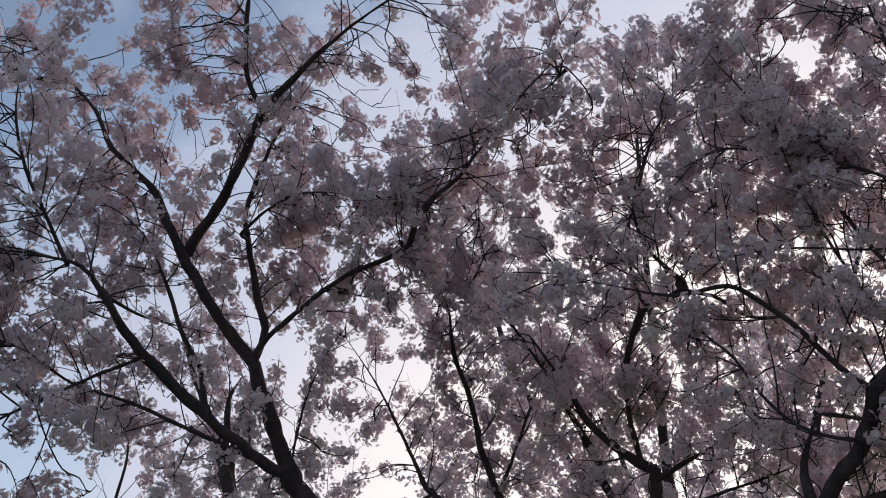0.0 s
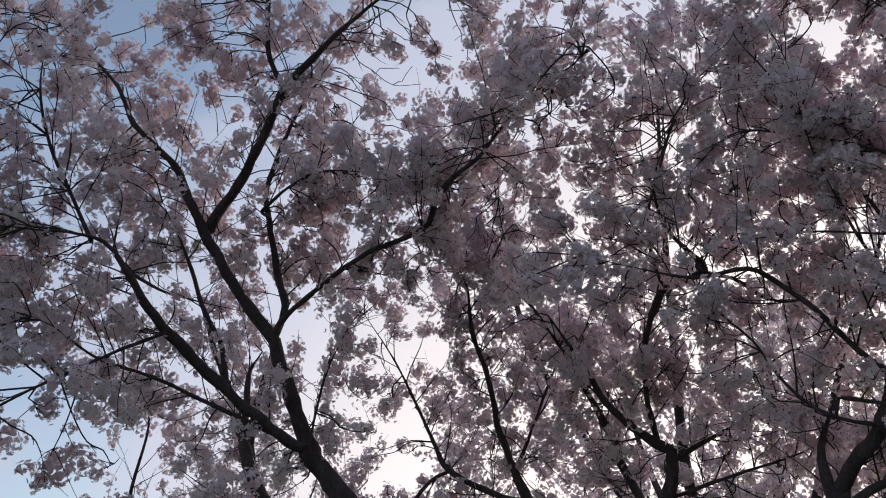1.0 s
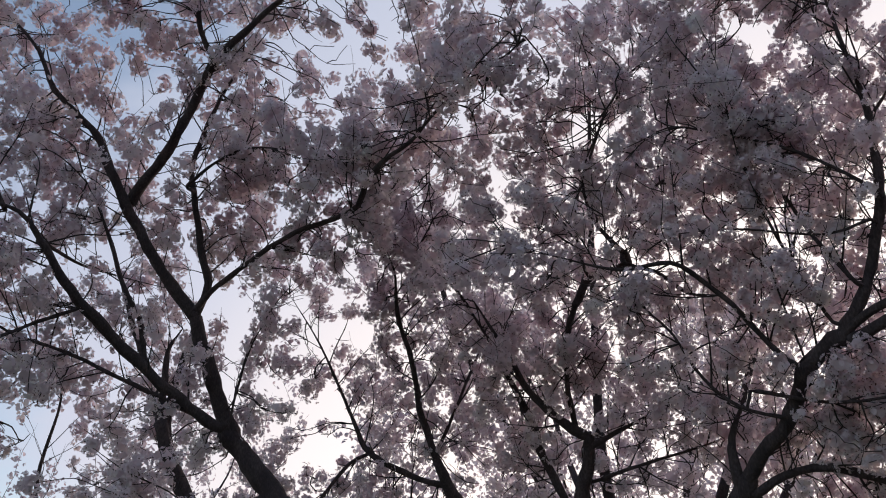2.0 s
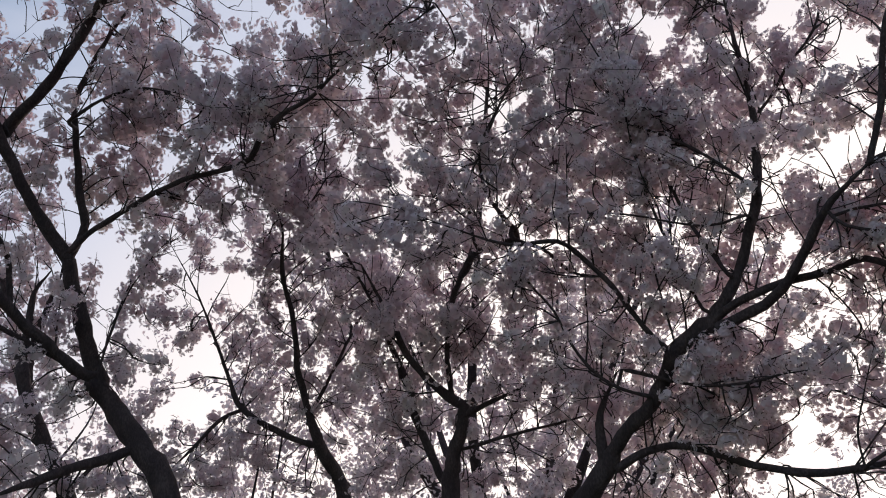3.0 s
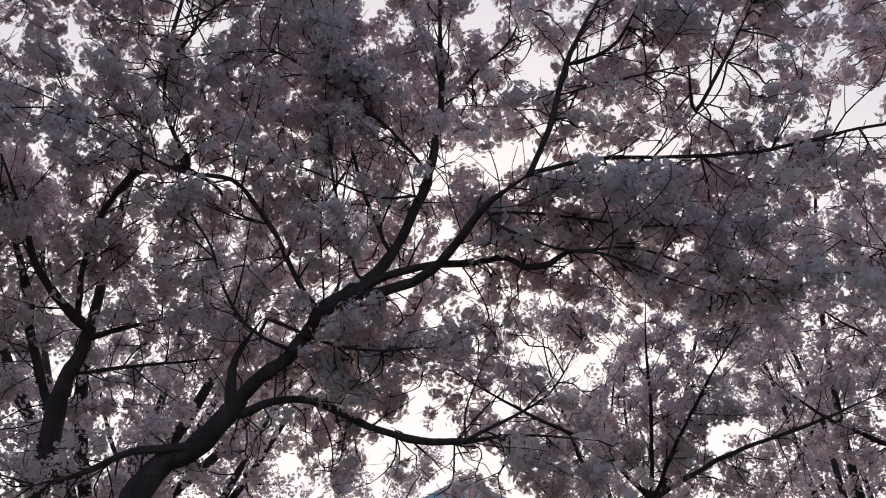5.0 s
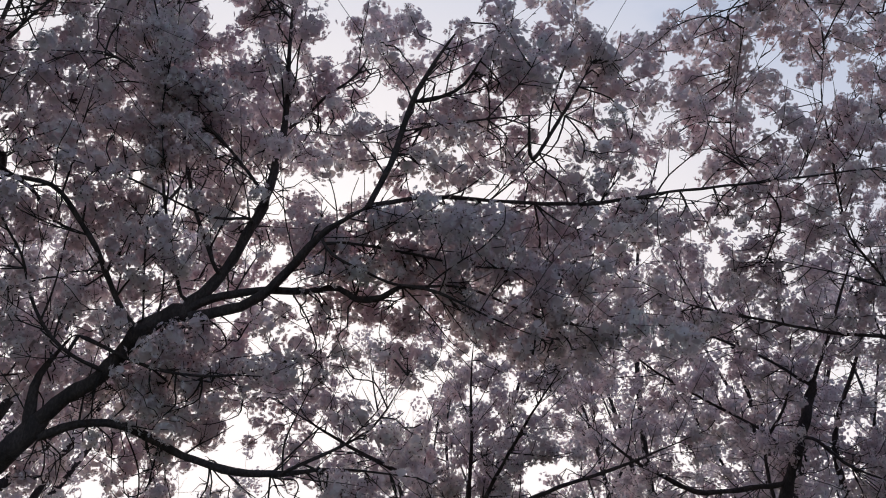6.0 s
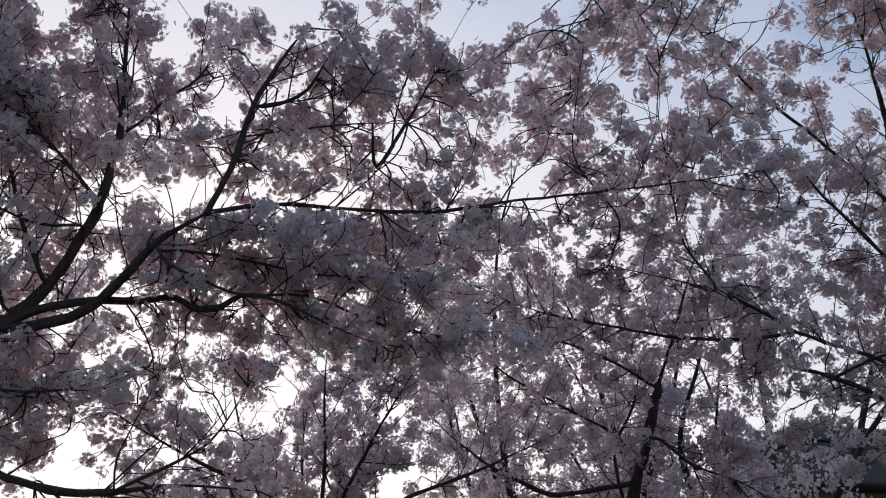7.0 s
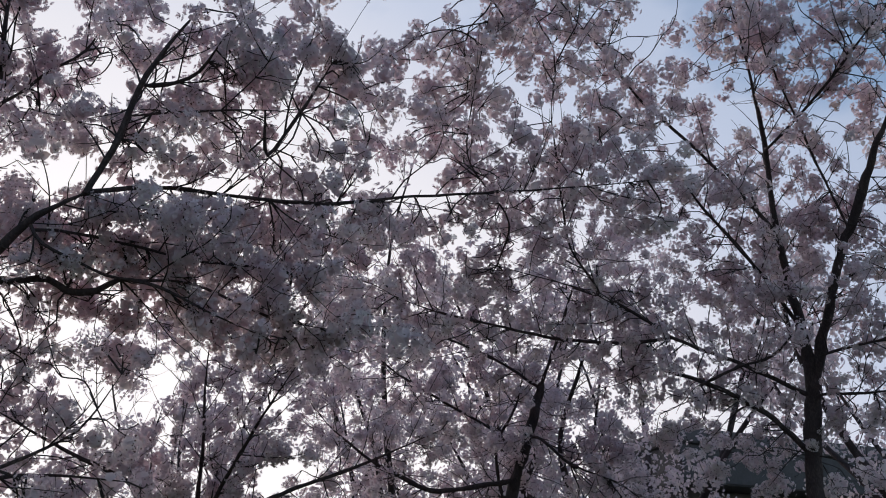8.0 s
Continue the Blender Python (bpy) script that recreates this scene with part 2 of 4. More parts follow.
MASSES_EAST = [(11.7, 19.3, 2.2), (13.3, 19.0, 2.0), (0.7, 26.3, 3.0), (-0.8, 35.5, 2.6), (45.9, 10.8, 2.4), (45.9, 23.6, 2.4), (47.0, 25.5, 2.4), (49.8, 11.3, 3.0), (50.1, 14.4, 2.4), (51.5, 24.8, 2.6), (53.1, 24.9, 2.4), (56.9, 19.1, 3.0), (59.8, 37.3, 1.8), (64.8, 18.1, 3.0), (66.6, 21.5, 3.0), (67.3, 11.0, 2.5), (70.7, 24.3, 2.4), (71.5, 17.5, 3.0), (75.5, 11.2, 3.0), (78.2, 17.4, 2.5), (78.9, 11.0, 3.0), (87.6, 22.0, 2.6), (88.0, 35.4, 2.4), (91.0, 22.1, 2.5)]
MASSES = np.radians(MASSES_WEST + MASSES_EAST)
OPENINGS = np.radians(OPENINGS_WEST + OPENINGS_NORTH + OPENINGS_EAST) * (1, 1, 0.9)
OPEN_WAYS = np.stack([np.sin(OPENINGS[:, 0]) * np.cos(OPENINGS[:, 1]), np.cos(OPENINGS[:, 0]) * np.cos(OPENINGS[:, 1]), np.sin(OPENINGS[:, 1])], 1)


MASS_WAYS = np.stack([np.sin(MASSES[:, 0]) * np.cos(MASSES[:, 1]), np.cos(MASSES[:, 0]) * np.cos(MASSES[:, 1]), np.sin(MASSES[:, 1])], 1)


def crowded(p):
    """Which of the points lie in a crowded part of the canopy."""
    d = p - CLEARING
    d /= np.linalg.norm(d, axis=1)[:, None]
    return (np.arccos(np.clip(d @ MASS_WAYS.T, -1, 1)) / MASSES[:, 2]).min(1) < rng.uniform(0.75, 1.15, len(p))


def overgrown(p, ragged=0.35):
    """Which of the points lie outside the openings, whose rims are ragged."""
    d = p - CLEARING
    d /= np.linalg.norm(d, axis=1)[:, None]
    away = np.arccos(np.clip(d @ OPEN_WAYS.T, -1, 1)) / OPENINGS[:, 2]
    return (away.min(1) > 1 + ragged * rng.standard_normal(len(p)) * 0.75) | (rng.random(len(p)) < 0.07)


def blossoms(spots, spread, size, many, parent, fine=True):
    """Round flower clusters at the given spots of a bough: a shell of flowers over an inner layer, and a few that stand out."""
    if len(spots) == 0:
        return
    scale = rng.triangular(0.55, 0.85, 1.7, len(spots))
    count = np.maximum(5, rng.integers(many[0], many[1] + 1, len(spots)) * scale**1.8).astype(int)
    girth = rng.uniform(0.78, 1.25, (len(spots), 3))

    def shell(count, low, high):
        at = np.repeat(np.arange(len(spots)), count)
        off = rng.standard_normal((len(at), 3))
        off /= np.linalg.norm(off, axis=1)[:, None]
        far = rng.uniform(low, high, len(at))
        far[rng.random(len(at)) < 0.09] *= 1.3
        return spots[at] + off * girth[at] * ((spread * scale)[at] * far)[:, None], off + 0.30 * rng.standard_normal((len(at), 3))

    c, facing = shell(count, 0.70, 1.0)
    v, q, k = flowers(c, facing, size * rng.uniform(0.8, 1.15, len(c)), fine)
    if not fine:
        tagged(mesh_object("blossom", v, [(q, 0)], [PETAL], parent), kind="stuff")
        return
    c, facing = shell((count * 0.20).astype(int), 0.2, 0.6)
    inner, iq, _ = flowers(c, facing, size * rng.uniform(1.5, 2.0, len(c)), False)
    ob = mesh_object("blossom", np.vstack([v, inner]), [(q, 0), (iq + len(v), 0), (k, 1)], [PETAL, CALYX], parent)
    tagged(ob, kind="stuff")


def grow(run, reach, gap, lift=0.25, start=0.12, outward=0.0):
    """Side twigs along a run, then smaller ones along these: lists of twig runs."""
    seg = np.linalg.norm(np.diff(run[:, :3], axis=0), axis=1)
    s = np.r_[0, np.cumsum(seg)]
    first, second = [], []

    def shoot(p, way, length, r, bend):
        n = max(3, int(length / 0.11))
        pts, d, turn = [p], way / np.linalg.norm(way), rng.standard_normal(3) * bend * 0.35
        for _ in range(n):
            d = d + rng.standard_normal(3) * bend + turn + np.array((0, 0, 0.05))
            d /= np.linalg.norm(d)
            pts.append(pts[-1] + d * length / n)
        return np.c_[np.array(pts), np.linspace(r, r * 0.35, n + 1)]

    a = s[-1] * start
    while a < s[-1]:
        i = min(np.searchsorted(s, a), len(run) - 1)
        way = run[min(i + 1, len(run) - 1), :3] - run[max(i - 1, 0), :3]
        way /= np.linalg.norm(way) + 1e-9
        off = np.cross(way, rng.standard_normal(3))
        off /= np.linalg.norm(off) + 1e-9
        r = run[i, 3]
        away = run[i, :3] - CLEARING
        off = off + outward * away / np.linalg.norm(away)
        length = reach * rng.uniform(0.45, 1.15) * (0.65 + 0.35 * a / s[-1])
        twig = shoot(run[i, :3], 0.65 * way + off + np.array((0, 0, lift)), length, min(0.0055, 0.5 * r + 0.0012), 0.14)
        first.append(twig)
        for _ in range(rng.integers(2, 5)):
            j = rng.integers(1, len(twig) - 1)
            w = twig[j + 1, :3] - twig[j, :3]
            w /= np.linalg.norm(w)
            o = np.cross(w, rng.standard_normal(3))
            second.append(shoot(twig[j, :3], w * 0.8 + o / (np.linalg.norm(o) + 1e-9) + np.array((0, 0, lift * 0.5)), length * rng.uniform(0.25, 0.55), 0.0032, 0.16))
        a += gap * rng.uniform(0.5, 1.5)
    return first, second


def spots_along(runs, step, skip=0.15):
    out = []
    for run in runs:
        s = np.r_[0, np.cumsum(np.linalg.norm(np.diff(run[:, :3], axis=0), axis=1))]
        n = max(1, int(s[-1] * (1 - skip) / step))
        at = s[-1] * (skip + (1 - skip) * (np.arange(n) + rng.uniform(0, 1, n)) / n)
        out.append(np.stack([np.interp(at, s, run[:, k]) for k in range(3)], 1) + rng.standard_normal((n, 3)) * 0.02)
    return np.vstack(out)


def cherry_tree(label, base):
    tree = new("cherry_tree")
    tree.location = base
    return tagged(tree, label, "tree", "flowering cherry trees")


BOUGHS = []  # every bough of the near trees: object, run, bloom, veil


def limb(tree, points, name="limb", bloom=1.0, veil=0.22):
    """A bough of a near tree: bark with knots; its twigs and flowers follow once all boughs stand. veil: the share of it that flowers hide."""
    run = smooth_run(points, 0.06)
    if name != "trunk":
        run[:, 3] *= 0.88
        if bloom == 1.0:
            tail = max(4, int(len(run) * 0.4))
            run[-tail:, 3] *= np.linspace(1, 0.3, tail)
    # old wood is crooked and swells at its knots
    phase = rng.uniform(0, 40)
    for i in range(1, len(run) - 1):
        at = Vector((i * 0.42, phase, 0))
        run[i, :3] += np.array((noise.noise(at), noise.noise(at + Vector((0, 9, 0))), noise.noise(at + Vector((0, 18, 0))))) * min(0.55 * run[i, 3], 0.018)
        run[i, 3] *= 1 + 0.22 * noise.noise(at * 1.7 + Vector((0, 27, 0)))
    v, q, k = tubes([run], 12 if run[0, 3] > 0.02 else 6, 0.05)
    ob = mesh_object(name, v, [(q, 0), (k, 0)], [BARK], tree)
    if name != "trunk":
        BOUGHS.append((ob, run, bloom, veil))
    return ob


CELL = math.radians(1.0)


def cells(p):
    """The cell of the canopy's dome, over the clearing, in which each point lies."""
    d = p - CLEARING
    bearing = np.arctan2(d[:, 0], d[:, 1])
    height = np.arctan2(d[:, 2], np.hypot(d[:, 0], d[:, 1]))
    row = np.floor(height / CELL)
    return np.stack([np.floor(bearing * np.cos((row + 0.5) * CELL) / CELL), row], 1).astype(int)


def bow(p, q, r, sag, along=None):
    """A twig that sweeps from p to q; along: the way of the bough that it leaves."""
    span = np.linalg.norm(q - p)
    n = max(4, int(span / 0.10))
    u = np.linspace(0, 1, n + 1)[:, None]
    side = rng.standard_normal(3) * sag * span
    side[2] -= 0.10 * span
    path = p + (q - p) * u + side * (u * (1 - u) * 4) + rng.standard_normal((n + 1, 3)) * 0.016 * u * (1 - u) * 4
    if along is not None:
        path = path + along * span * 0.9 * u * (1 - u) ** 2
    return np.c_[path, np.linspace(r, 0.0022, n + 1)]


def spurs(twig):
    """Short crooked stubs along a twig."""
    out = []
    for j in rng.integers(1, len(twig) - 1, rng.integers(2, 6)):
        w = twig[j + 1, :3] - twig[j - 1, :3]
        way = w / np.linalg.norm(w) + rng.standard_normal(3) * 0.8
        knee = twig[j, :3] + way * rng.uniform(0.010, 0.022)
        tip = knee + (way + rng.standard_normal(3) * 0.7) * rng.uniform(0.008, 0.025)
        out.append(np.c_[np.array([twig[j, :3], knee, tip]), (0.0026, 0.0022, 0.0014)])
    return out


def canopy(most=1, spare=0.07):
    """Grow twigs on all boughs, reach into thin parts of the crowns with longer ones, thin out crowded parts, and set the flowers."""
    shoots, small, spots = [], [], []
    for ob, run, bloom, veil in BOUGHS:
        first, second = grow(run, 0.75, 0.15 / max(bloom, 0.05), outward=0.35)
        shoots.append(first)
        small.append(second)
        thin = run[run[:, 3] < 0.016]
        spots.append(spots_along(first + second + ([thin] if len(thin) > 4 else []), 0.10))
    filled = {}
    for c in map(tuple, cells(np.vstack(spots))):
        filled[c] = filled.get(c, 0) + 1
    line = np.vstack([np.c_[run[:, :3], np.full(len(run), k), np.arange(len(run))] for k, (_, run, _, _) in enumerate(BOUGHS)])
    ways = line[:, :3] - CLEARING
    dist = np.linalg.norm(ways, axis=1)
    ways /= dist[:, None]
    load = np.zeros(len(line))
    for row in range(6, 50):
        height = (row + 0.5) * CELL
        for col in range(int(-0.66 * math.cos(height) / CELL), int(1.72 * math.cos(height) / CELL)):
            have = filled.get((col, row), 0)
            if have >= 4 or rng.random() < spare:
                continue
            bearing = (col + rng.random()) * CELL / math.cos(height)
            h = height + (rng.random() - 0.5) * CELL
            way = np.array((math.sin(bearing) * math.cos(h), math.cos(bearing) * math.cos(h), math.sin(h)))
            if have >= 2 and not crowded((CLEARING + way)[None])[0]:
                continue
            away = np.arccos(np.clip(ways @ way, -1, 1))
            fall = np.maximum(0, line[:, 2] - CLEARING[2] - way[2] * (dist + 0.15))
            i = int(np.argmin(away + 0.30 * fall + rng.random(len(away)) * 0.10 + np.minimum(load, 8) * 0.016))
            goal = CLEARING + way * (dist[i] + abs(rng.normal(0.15, 0.4)))
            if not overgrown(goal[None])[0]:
                continue
            k = int(line[i, 3])
            start = line[i, :3]
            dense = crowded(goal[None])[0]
            if load[i] > (7 if dense else 4) or goal[2] < start[2] - 0.25 or np.linalg.norm(goal - start) > (1.1 if dense else 0.8):
                continue
            load[np.linalg.norm(line[:, :3] - start, axis=1) < 0.22] += 1
            run = BOUGHS[k][1]
            j = int(line[i, 4])
            along = run[min(j + 2, len(run) - 1), :3] - run[max(j - 2, 0), :3]
            twig = bow(start, goal, 0.0050, 0.12, along / (np.linalg.norm(along) + 1e-9))
            shoots[k].append(twig)
            tip = twig[int(len(twig) * 0.55):]
            more = [spots_along([tip], 0.10, 0.0)]
            for _ in range(2):
                j = rng.integers(len(twig) // 2, len(twig) - 1)
                o = rng.standard_normal(3)
                side = bow(twig[j, :3], twig[j, :3] + o / np.linalg.norm(o) * rng.uniform(0.10, 0.24), 0.003, 0.05)
                small[k].append(side)
                more.append(spots_along([side], 0.10, 0.2))
            more = np.vstack(more)
            spots[k] = np.vstack([spots[k], more])
            for c in map(tuple, cells(more)):
                filled[c] = filled.get(c, 0) + 1
    # crowded cells lose flowers
    owner = np.repeat(np.arange(len(spots)), [len(p) for p in spots])
    every = np.vstack(spots)
    mass = np.array([noise.noise(Vector(p) * 2.0) + 0.6 * noise.noise(Vector(p) * 5.0) for p in every])
    order = np.argsort(-mass + 0.35 * rng.standard_normal(len(every)))
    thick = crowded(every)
    taken, keep = {}, np.zeros(len(every), bool)
    where = cells(every)
    for i in order:
        c = (where[i, 0], where[i, 1])
        if taken.get(c, 0) < most + (1 if mass[i] > 0.06 else 0) - (1 if mass[i] < -0.36 else 0) + (1 if thick[i] else 0) + (1 if thick[i] and mass[i] > -0.1 else 0):
            taken[c] = taken.get(c, 0) + 1
            keep[i] = True
    # old wood stays bare below, but for the stretches that flowers hide
    wood = np.vstack([np.c_[run, np.full(len(run), veil)][run[:, 3] > 0.008] for _, run, _, veil in BOUGHS])
    wood_way = wood[:, :3] - CLEARING
    wood_dist = np.linalg.norm(wood_way, axis=1)
    wood_way /= wood_dist[:, None]
    wood_wide = (wood[:, 3] + 0.05) / wood_dist
    for i in np.flatnonzero(keep):
        d = every[i] - CLEARING
        far = np.linalg.norm(d)
        near = (np.arccos(np.clip(wood_way @ (d / far), -1, 1)) < wood_wide) & (wood_dist > far - 0.06)
        if near.any():
            hidden = 0.5 + 1.3 * noise.noise(Vector(every[i]) * 1.9 + Vector((5, 0, 3)))
            if hidden > wood[near, 4].min():
                keep[i] = False
    for k, (ob, run, bloom, _) in enumerate(BOUGHS):
        own = every[keep & (owner == k)]
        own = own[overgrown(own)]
        # flowers sit on the upper side of their twigs
        out = own - CLEARING
        own = own + out / np.linalg.norm(out, axis=1)[:, None] * rng.uniform(0.015, 0.06, (len(own), 1))
        if len(own) == 0:
            continue
        # twigs that carry no flowers near their tips died back
        alive = lambda twig: (np.linalg.norm(own - twig[-1, :3], axis=1) < 0.16).any() or (np.linalg.norm(own - twig[-2, :3], axis=1) < 0.14).any()
        for twig in filter(alive, shoots[k]):
            v, q, t = tubes([smooth_run(twig, 0.05)], 4)
            mesh_object("twig", v, [(q, 0), (t, 0)], [TWIG], ob)
        lesser = list(filter(alive, small[k]))
        lesser += [spur for twig in filter(alive, shoots[k]) for spur in spurs(twig)]
        # long thin shoots below, with few flowers
        for twig in grow(run, 0.85, 0.22, lift=0.3, outward=-0.25)[0]:
            if overgrown(twig[[len(twig) // 2, -1], :3]).all():
                twig[:, 3] *= 0.7
                v, q, t = tubes([smooth_run(twig, 0.05)], 4)
                mesh_object("twig", v, [(q, 0), (t, 0)], [TWIG], ob)
                lesser += spurs(twig)
                own = np.vstack([own, spots_along([twig], 0.30, 0.3)])
        if lesser:
            v, q, t = tubes(lesser, 3)
            tagged(mesh_object("twig_growth", v, [(q, 0), (t, 0)], [TWIG], ob), kind="stuff")
        blossoms(own, 0.060, 0.0148, (31, 42), ob)


def coarse_limb(tree, points, name="limb", reach=1.2, gap=0.3, step=0.2, size=0.045, spread=0.13, many=(6, 9)):
    """A bough of a tree farther off, with its twigs and flowers."""
    run = smooth_run(points, 0.15)
    v, q, k = tubes([run], 7, 0.05)
    ob = mesh_object(name, v, [(q, 0), (k, 0)], [BARK], tree)
    if name == "trunk":
        return ob
    first, second = grow(run, reach, gap)
    v, q, k = tubes(first + second, 3)
    tagged(mesh_object("twig_growth", v, [(q, 0), (k, 0)], [TWIG], ob), kind="stuff")
    spots = spots_along(first + second, step)
    blossoms(spots[overgrown(spots)], spread, size, many, ob, False)
    return ob


# ---- ground
ground = new("ground", bpy.data.meshes.new("ground"))
bm = bmesh.new()
bmesh.ops.create_grid(bm, x_segments=120, y_segments=120, size=900)
for vert in bm.verts:
    far = vert.co.xy.length / 900
    vert.co.xy *= 0.02 + far * far * 0.98 if far > 0 else 1
    vert.co.z = 0.04 * noise.noise(vert.co * 0.35) if vert.co.xy.length < 40 else 0
bm.to_mesh(ground.data)
bm.free()
ground.data.materials.append(GRASS)
tagged(ground, "worn lawn under the flowering cherry trees", "ground", kind="structure")

LABELS = {
    "a": "forked cherry tree in full pale blossom, leaning trunk",
    "e": "slim cherry tree in blossom close behind a forked one",
    "b": "slender young cherry tree in pale blossom",
    "c": "crooked cherry tree with kinked boughs in full blossom",
    "d": "large spreading cherry tree with long bent boughs, full bloom",
    "f": "tall straight-trunked cherry tree in full blossom near a building",
    "g": "small many-stemmed cherry tree in dense blossom",
}

tree_a = cherry_tree(LABELS['a'], (0.43, 5.07, 0.0))
trunk_a = limb(tree_a, [(0.43, 5.07, -0.10, 0.137), (0.43, 5.07, 0.12, 0.099), (0.13, 5.16, 0.95, 0.076), (-0.33, 5.30, 2.27, 0.068), (-0.56, 5.37, 2.61, 0.063), (-0.84, 5.40, 2.95, 0.059)], name="trunk")
limb(tree_a, [(-0.80, 5.42, 2.90, 0.062), (-0.94, 5.27, 3.27, 0.051), (-1.04, 5.14, 3.57, 0.046)], bloom=0.5)
limb(tree_a, [(-1.04, 5.14, 3.57, 0.044), (-1.22, 5.08, 3.79, 0.040), (-1.35, 5.03, 3.98, 0.037), (-1.49, 4.95, 4.22, 0.037), (-1.63, 4.83, 4.50, 0.032), (-1.69, 4.78, 4.62, 0.026), (-1.93, 4.64, 4.84, 0.021), (-2.03, 4.53, 5.05, 0.017), (-2.19, 4.41, 5.21, 0.014), (-2.44, 4.23, 5.43, 0.010)], veil=0.25)
limb(tree_a, [(-1.49, 4.95, 4.23, 0.035), (-1.51, 5.01, 4.25, 0.038), (-1.28, 4.82, 4.48, 0.036), (-1.09, 4.60, 4.71, 0.031), (-0.93, 4.38, 4.90, 0.029), (-0.63, 4.15, 5.06, 0.022), (-0.38, 3.98, 5.16, 0.017), (-0.10, 3.80, 5.23, 0.012)])
limb(tree_a, [(-0.94, 4.40, 4.88, 0.024), (-0.95, 4.45, 4.95, 0.021), (-1.03, 4.36, 5.08, 0.018), (-1.04, 4.22, 5.27, 0.018), (-1.01, 4.06, 5.49, 0.016), (-0.97, 3.96, 5.62, 0.011)])
limb(tree_a, [(-1.04, 5.13, 3.58, 0.028), (-0.98, 5.11, 3.79, 0.027), (-1.04, 5.05, 4.00, 0.025), (-1.09, 4.96, 4.27, 0.022), (-1.11, 4.88, 4.51, 0.018), (-0.99, 4.78, 4.83, 0.017), (-0.89, 4.72, 5.03, 0.015), (-0.73, 4.65, 5.26, 0.009)])
limb(tree_a, [(-1.07, 5.13, 3.59, 0.022), (-0.90, 5.02, 3.73, 0.020), (-0.69, 4.89, 3.84, 0.018), (-0.43, 4.74, 3.95, 0.018), (-0.21, 4.63, 3.98, 0.019), (-0.07, 4.53, 4.01, 0.018), (-0.03, 4.41, 4.09, 0.019), (0.06, 4.30, 4.16, 0.017), (0.21, 4.17, 4.21, 0.014), (0.35, 4.01, 4.31, 0.010), (0.46, 3.89, 4.35, 0.008), (0.64, 3.73, 4.39, 0.006), (0.76, 3.55, 4.44, 0.005)], veil=0.2)
limb(tree_a, [(-0.79, 5.20, 2.94, 0.008), (-0.83, 5.20, 2.91, 0.040), (-1.01, 5.08, 3.01, 0.037), (-1.21, 4.92, 3.16, 0.036), (-1.43, 4.72, 3.33, 0.035), (-1.60, 4.51, 3.51, 0.030), (-1.69, 4.34, 3.66, 0.024), (-1.77, 4.21, 3.76, 0.019), (-1.95, 4.06, 3.75, 0.014), (-2.11, 3.93, 3.72, 0.009)])
limb(tree_a, [(-0.88, 5.18, 2.94, 0.020), (-1.13, 5.02, 3.03, 0.015), (-1.40, 4.82, 3.12, 0.013), (-1.57, 4.67, 3.17, 0.011), (-1.81, 4.47, 3.21, 0.010), (-1.97, 4.26, 3.30, 0.008), (-2.05, 4.17, 3.32, 0.006)])
limb(tree_a, [(-1.53, 4.61, 3.40, 0.013), (-1.71, 4.44, 3.23, 0.011), (-1.85, 4.29, 3.07, 0.011), (-1.97, 4.13, 2.91, 0.009), (-2.04, 4.02, 2.80, 0.007)])
limb(tree_a, [(-1.23, 4.90, 3.21, 0.018), (-1.28, 4.84, 3.44, 0.017), (-1.38, 4.77, 3.62, 0.015), (-1.45, 4.69, 3.83, 0.014), (-1.50, 4.64, 3.95, 0.010), (-1.62, 4.52, 4.19, 0.007)])
limb(tree_a, [(-0.54, 5.36, 2.58, 0.035), (-0.62, 5.33, 2.53, 0.032), (-0.81, 5.10, 2.40, 0.030), (-0.95, 4.90, 2.29, 0.026), (-1.08, 4.68, 2.18, 0.019)])
limb(tree_a, [(-0.79, 5.20, 2.94, 0.009), (-0.74, 5.13, 3.18, 0.009), (-0.69, 5.07, 3.37, 0.007), (-0.62, 5.01, 3.54, 0.005)])
limb(tree_a, [(-1.83, 4.19, 3.75, 0.013), (-1.94, 4.06, 3.99, 0.011), (-2.03, 3.93, 4.19, 0.010), (-2.07, 3.78, 4.44, 0.008), (-2.03, 3.65, 4.71, 0.007)])
limb(tree_a, [(-1.68, 4.36, 3.64, 0.015), (-1.75, 4.48, 3.73, 0.013), (-1.63, 4.79, 3.74, 0.010), (-1.51, 5.02, 3.79, 0.009)])
limb(tree_a, [(-1.09, 4.94, 4.32, 0.013), (-1.06, 4.68, 4.23, 0.012), (-0.73, 4.46, 4.33, 0.008), (-0.32, 4.34, 4.24, 0.006)])

tree_e = cherry_tree(LABELS['e'], (-0.26, 6.65, 0.0))
trunk_e = limb(tree_e, [(-0.26, 6.65, -0.10, 0.117), (-0.26, 6.65, 0.12, 0.085), (-0.59, 6.63, 1.02, 0.066), (-1.08, 6.60, 2.44, 0.059), (-1.26, 6.59, 2.76, 0.055), (-1.41, 6.57, 3.02, 0.052), (-1.52, 6.53, 3.32, 0.048)], name="trunk")
limb(tree_e, [(-1.43, 6.56, 3.06, 0.042), (-1.43, 6.62, 3.07, 0.038), (-1.49, 6.59, 3.38, 0.033), (-1.45, 6.57, 3.67, 0.026), (-1.41, 6.54, 3.88, 0.024), (-1.35, 6.51, 4.13, 0.018)])
limb(tree_e, [(-1.51, 6.55, 3.28, 0.035), (-1.53, 6.53, 3.61, 0.029), (-1.53, 6.52, 3.86, 0.024), (-1.45, 6.52, 4.04, 0.018)])
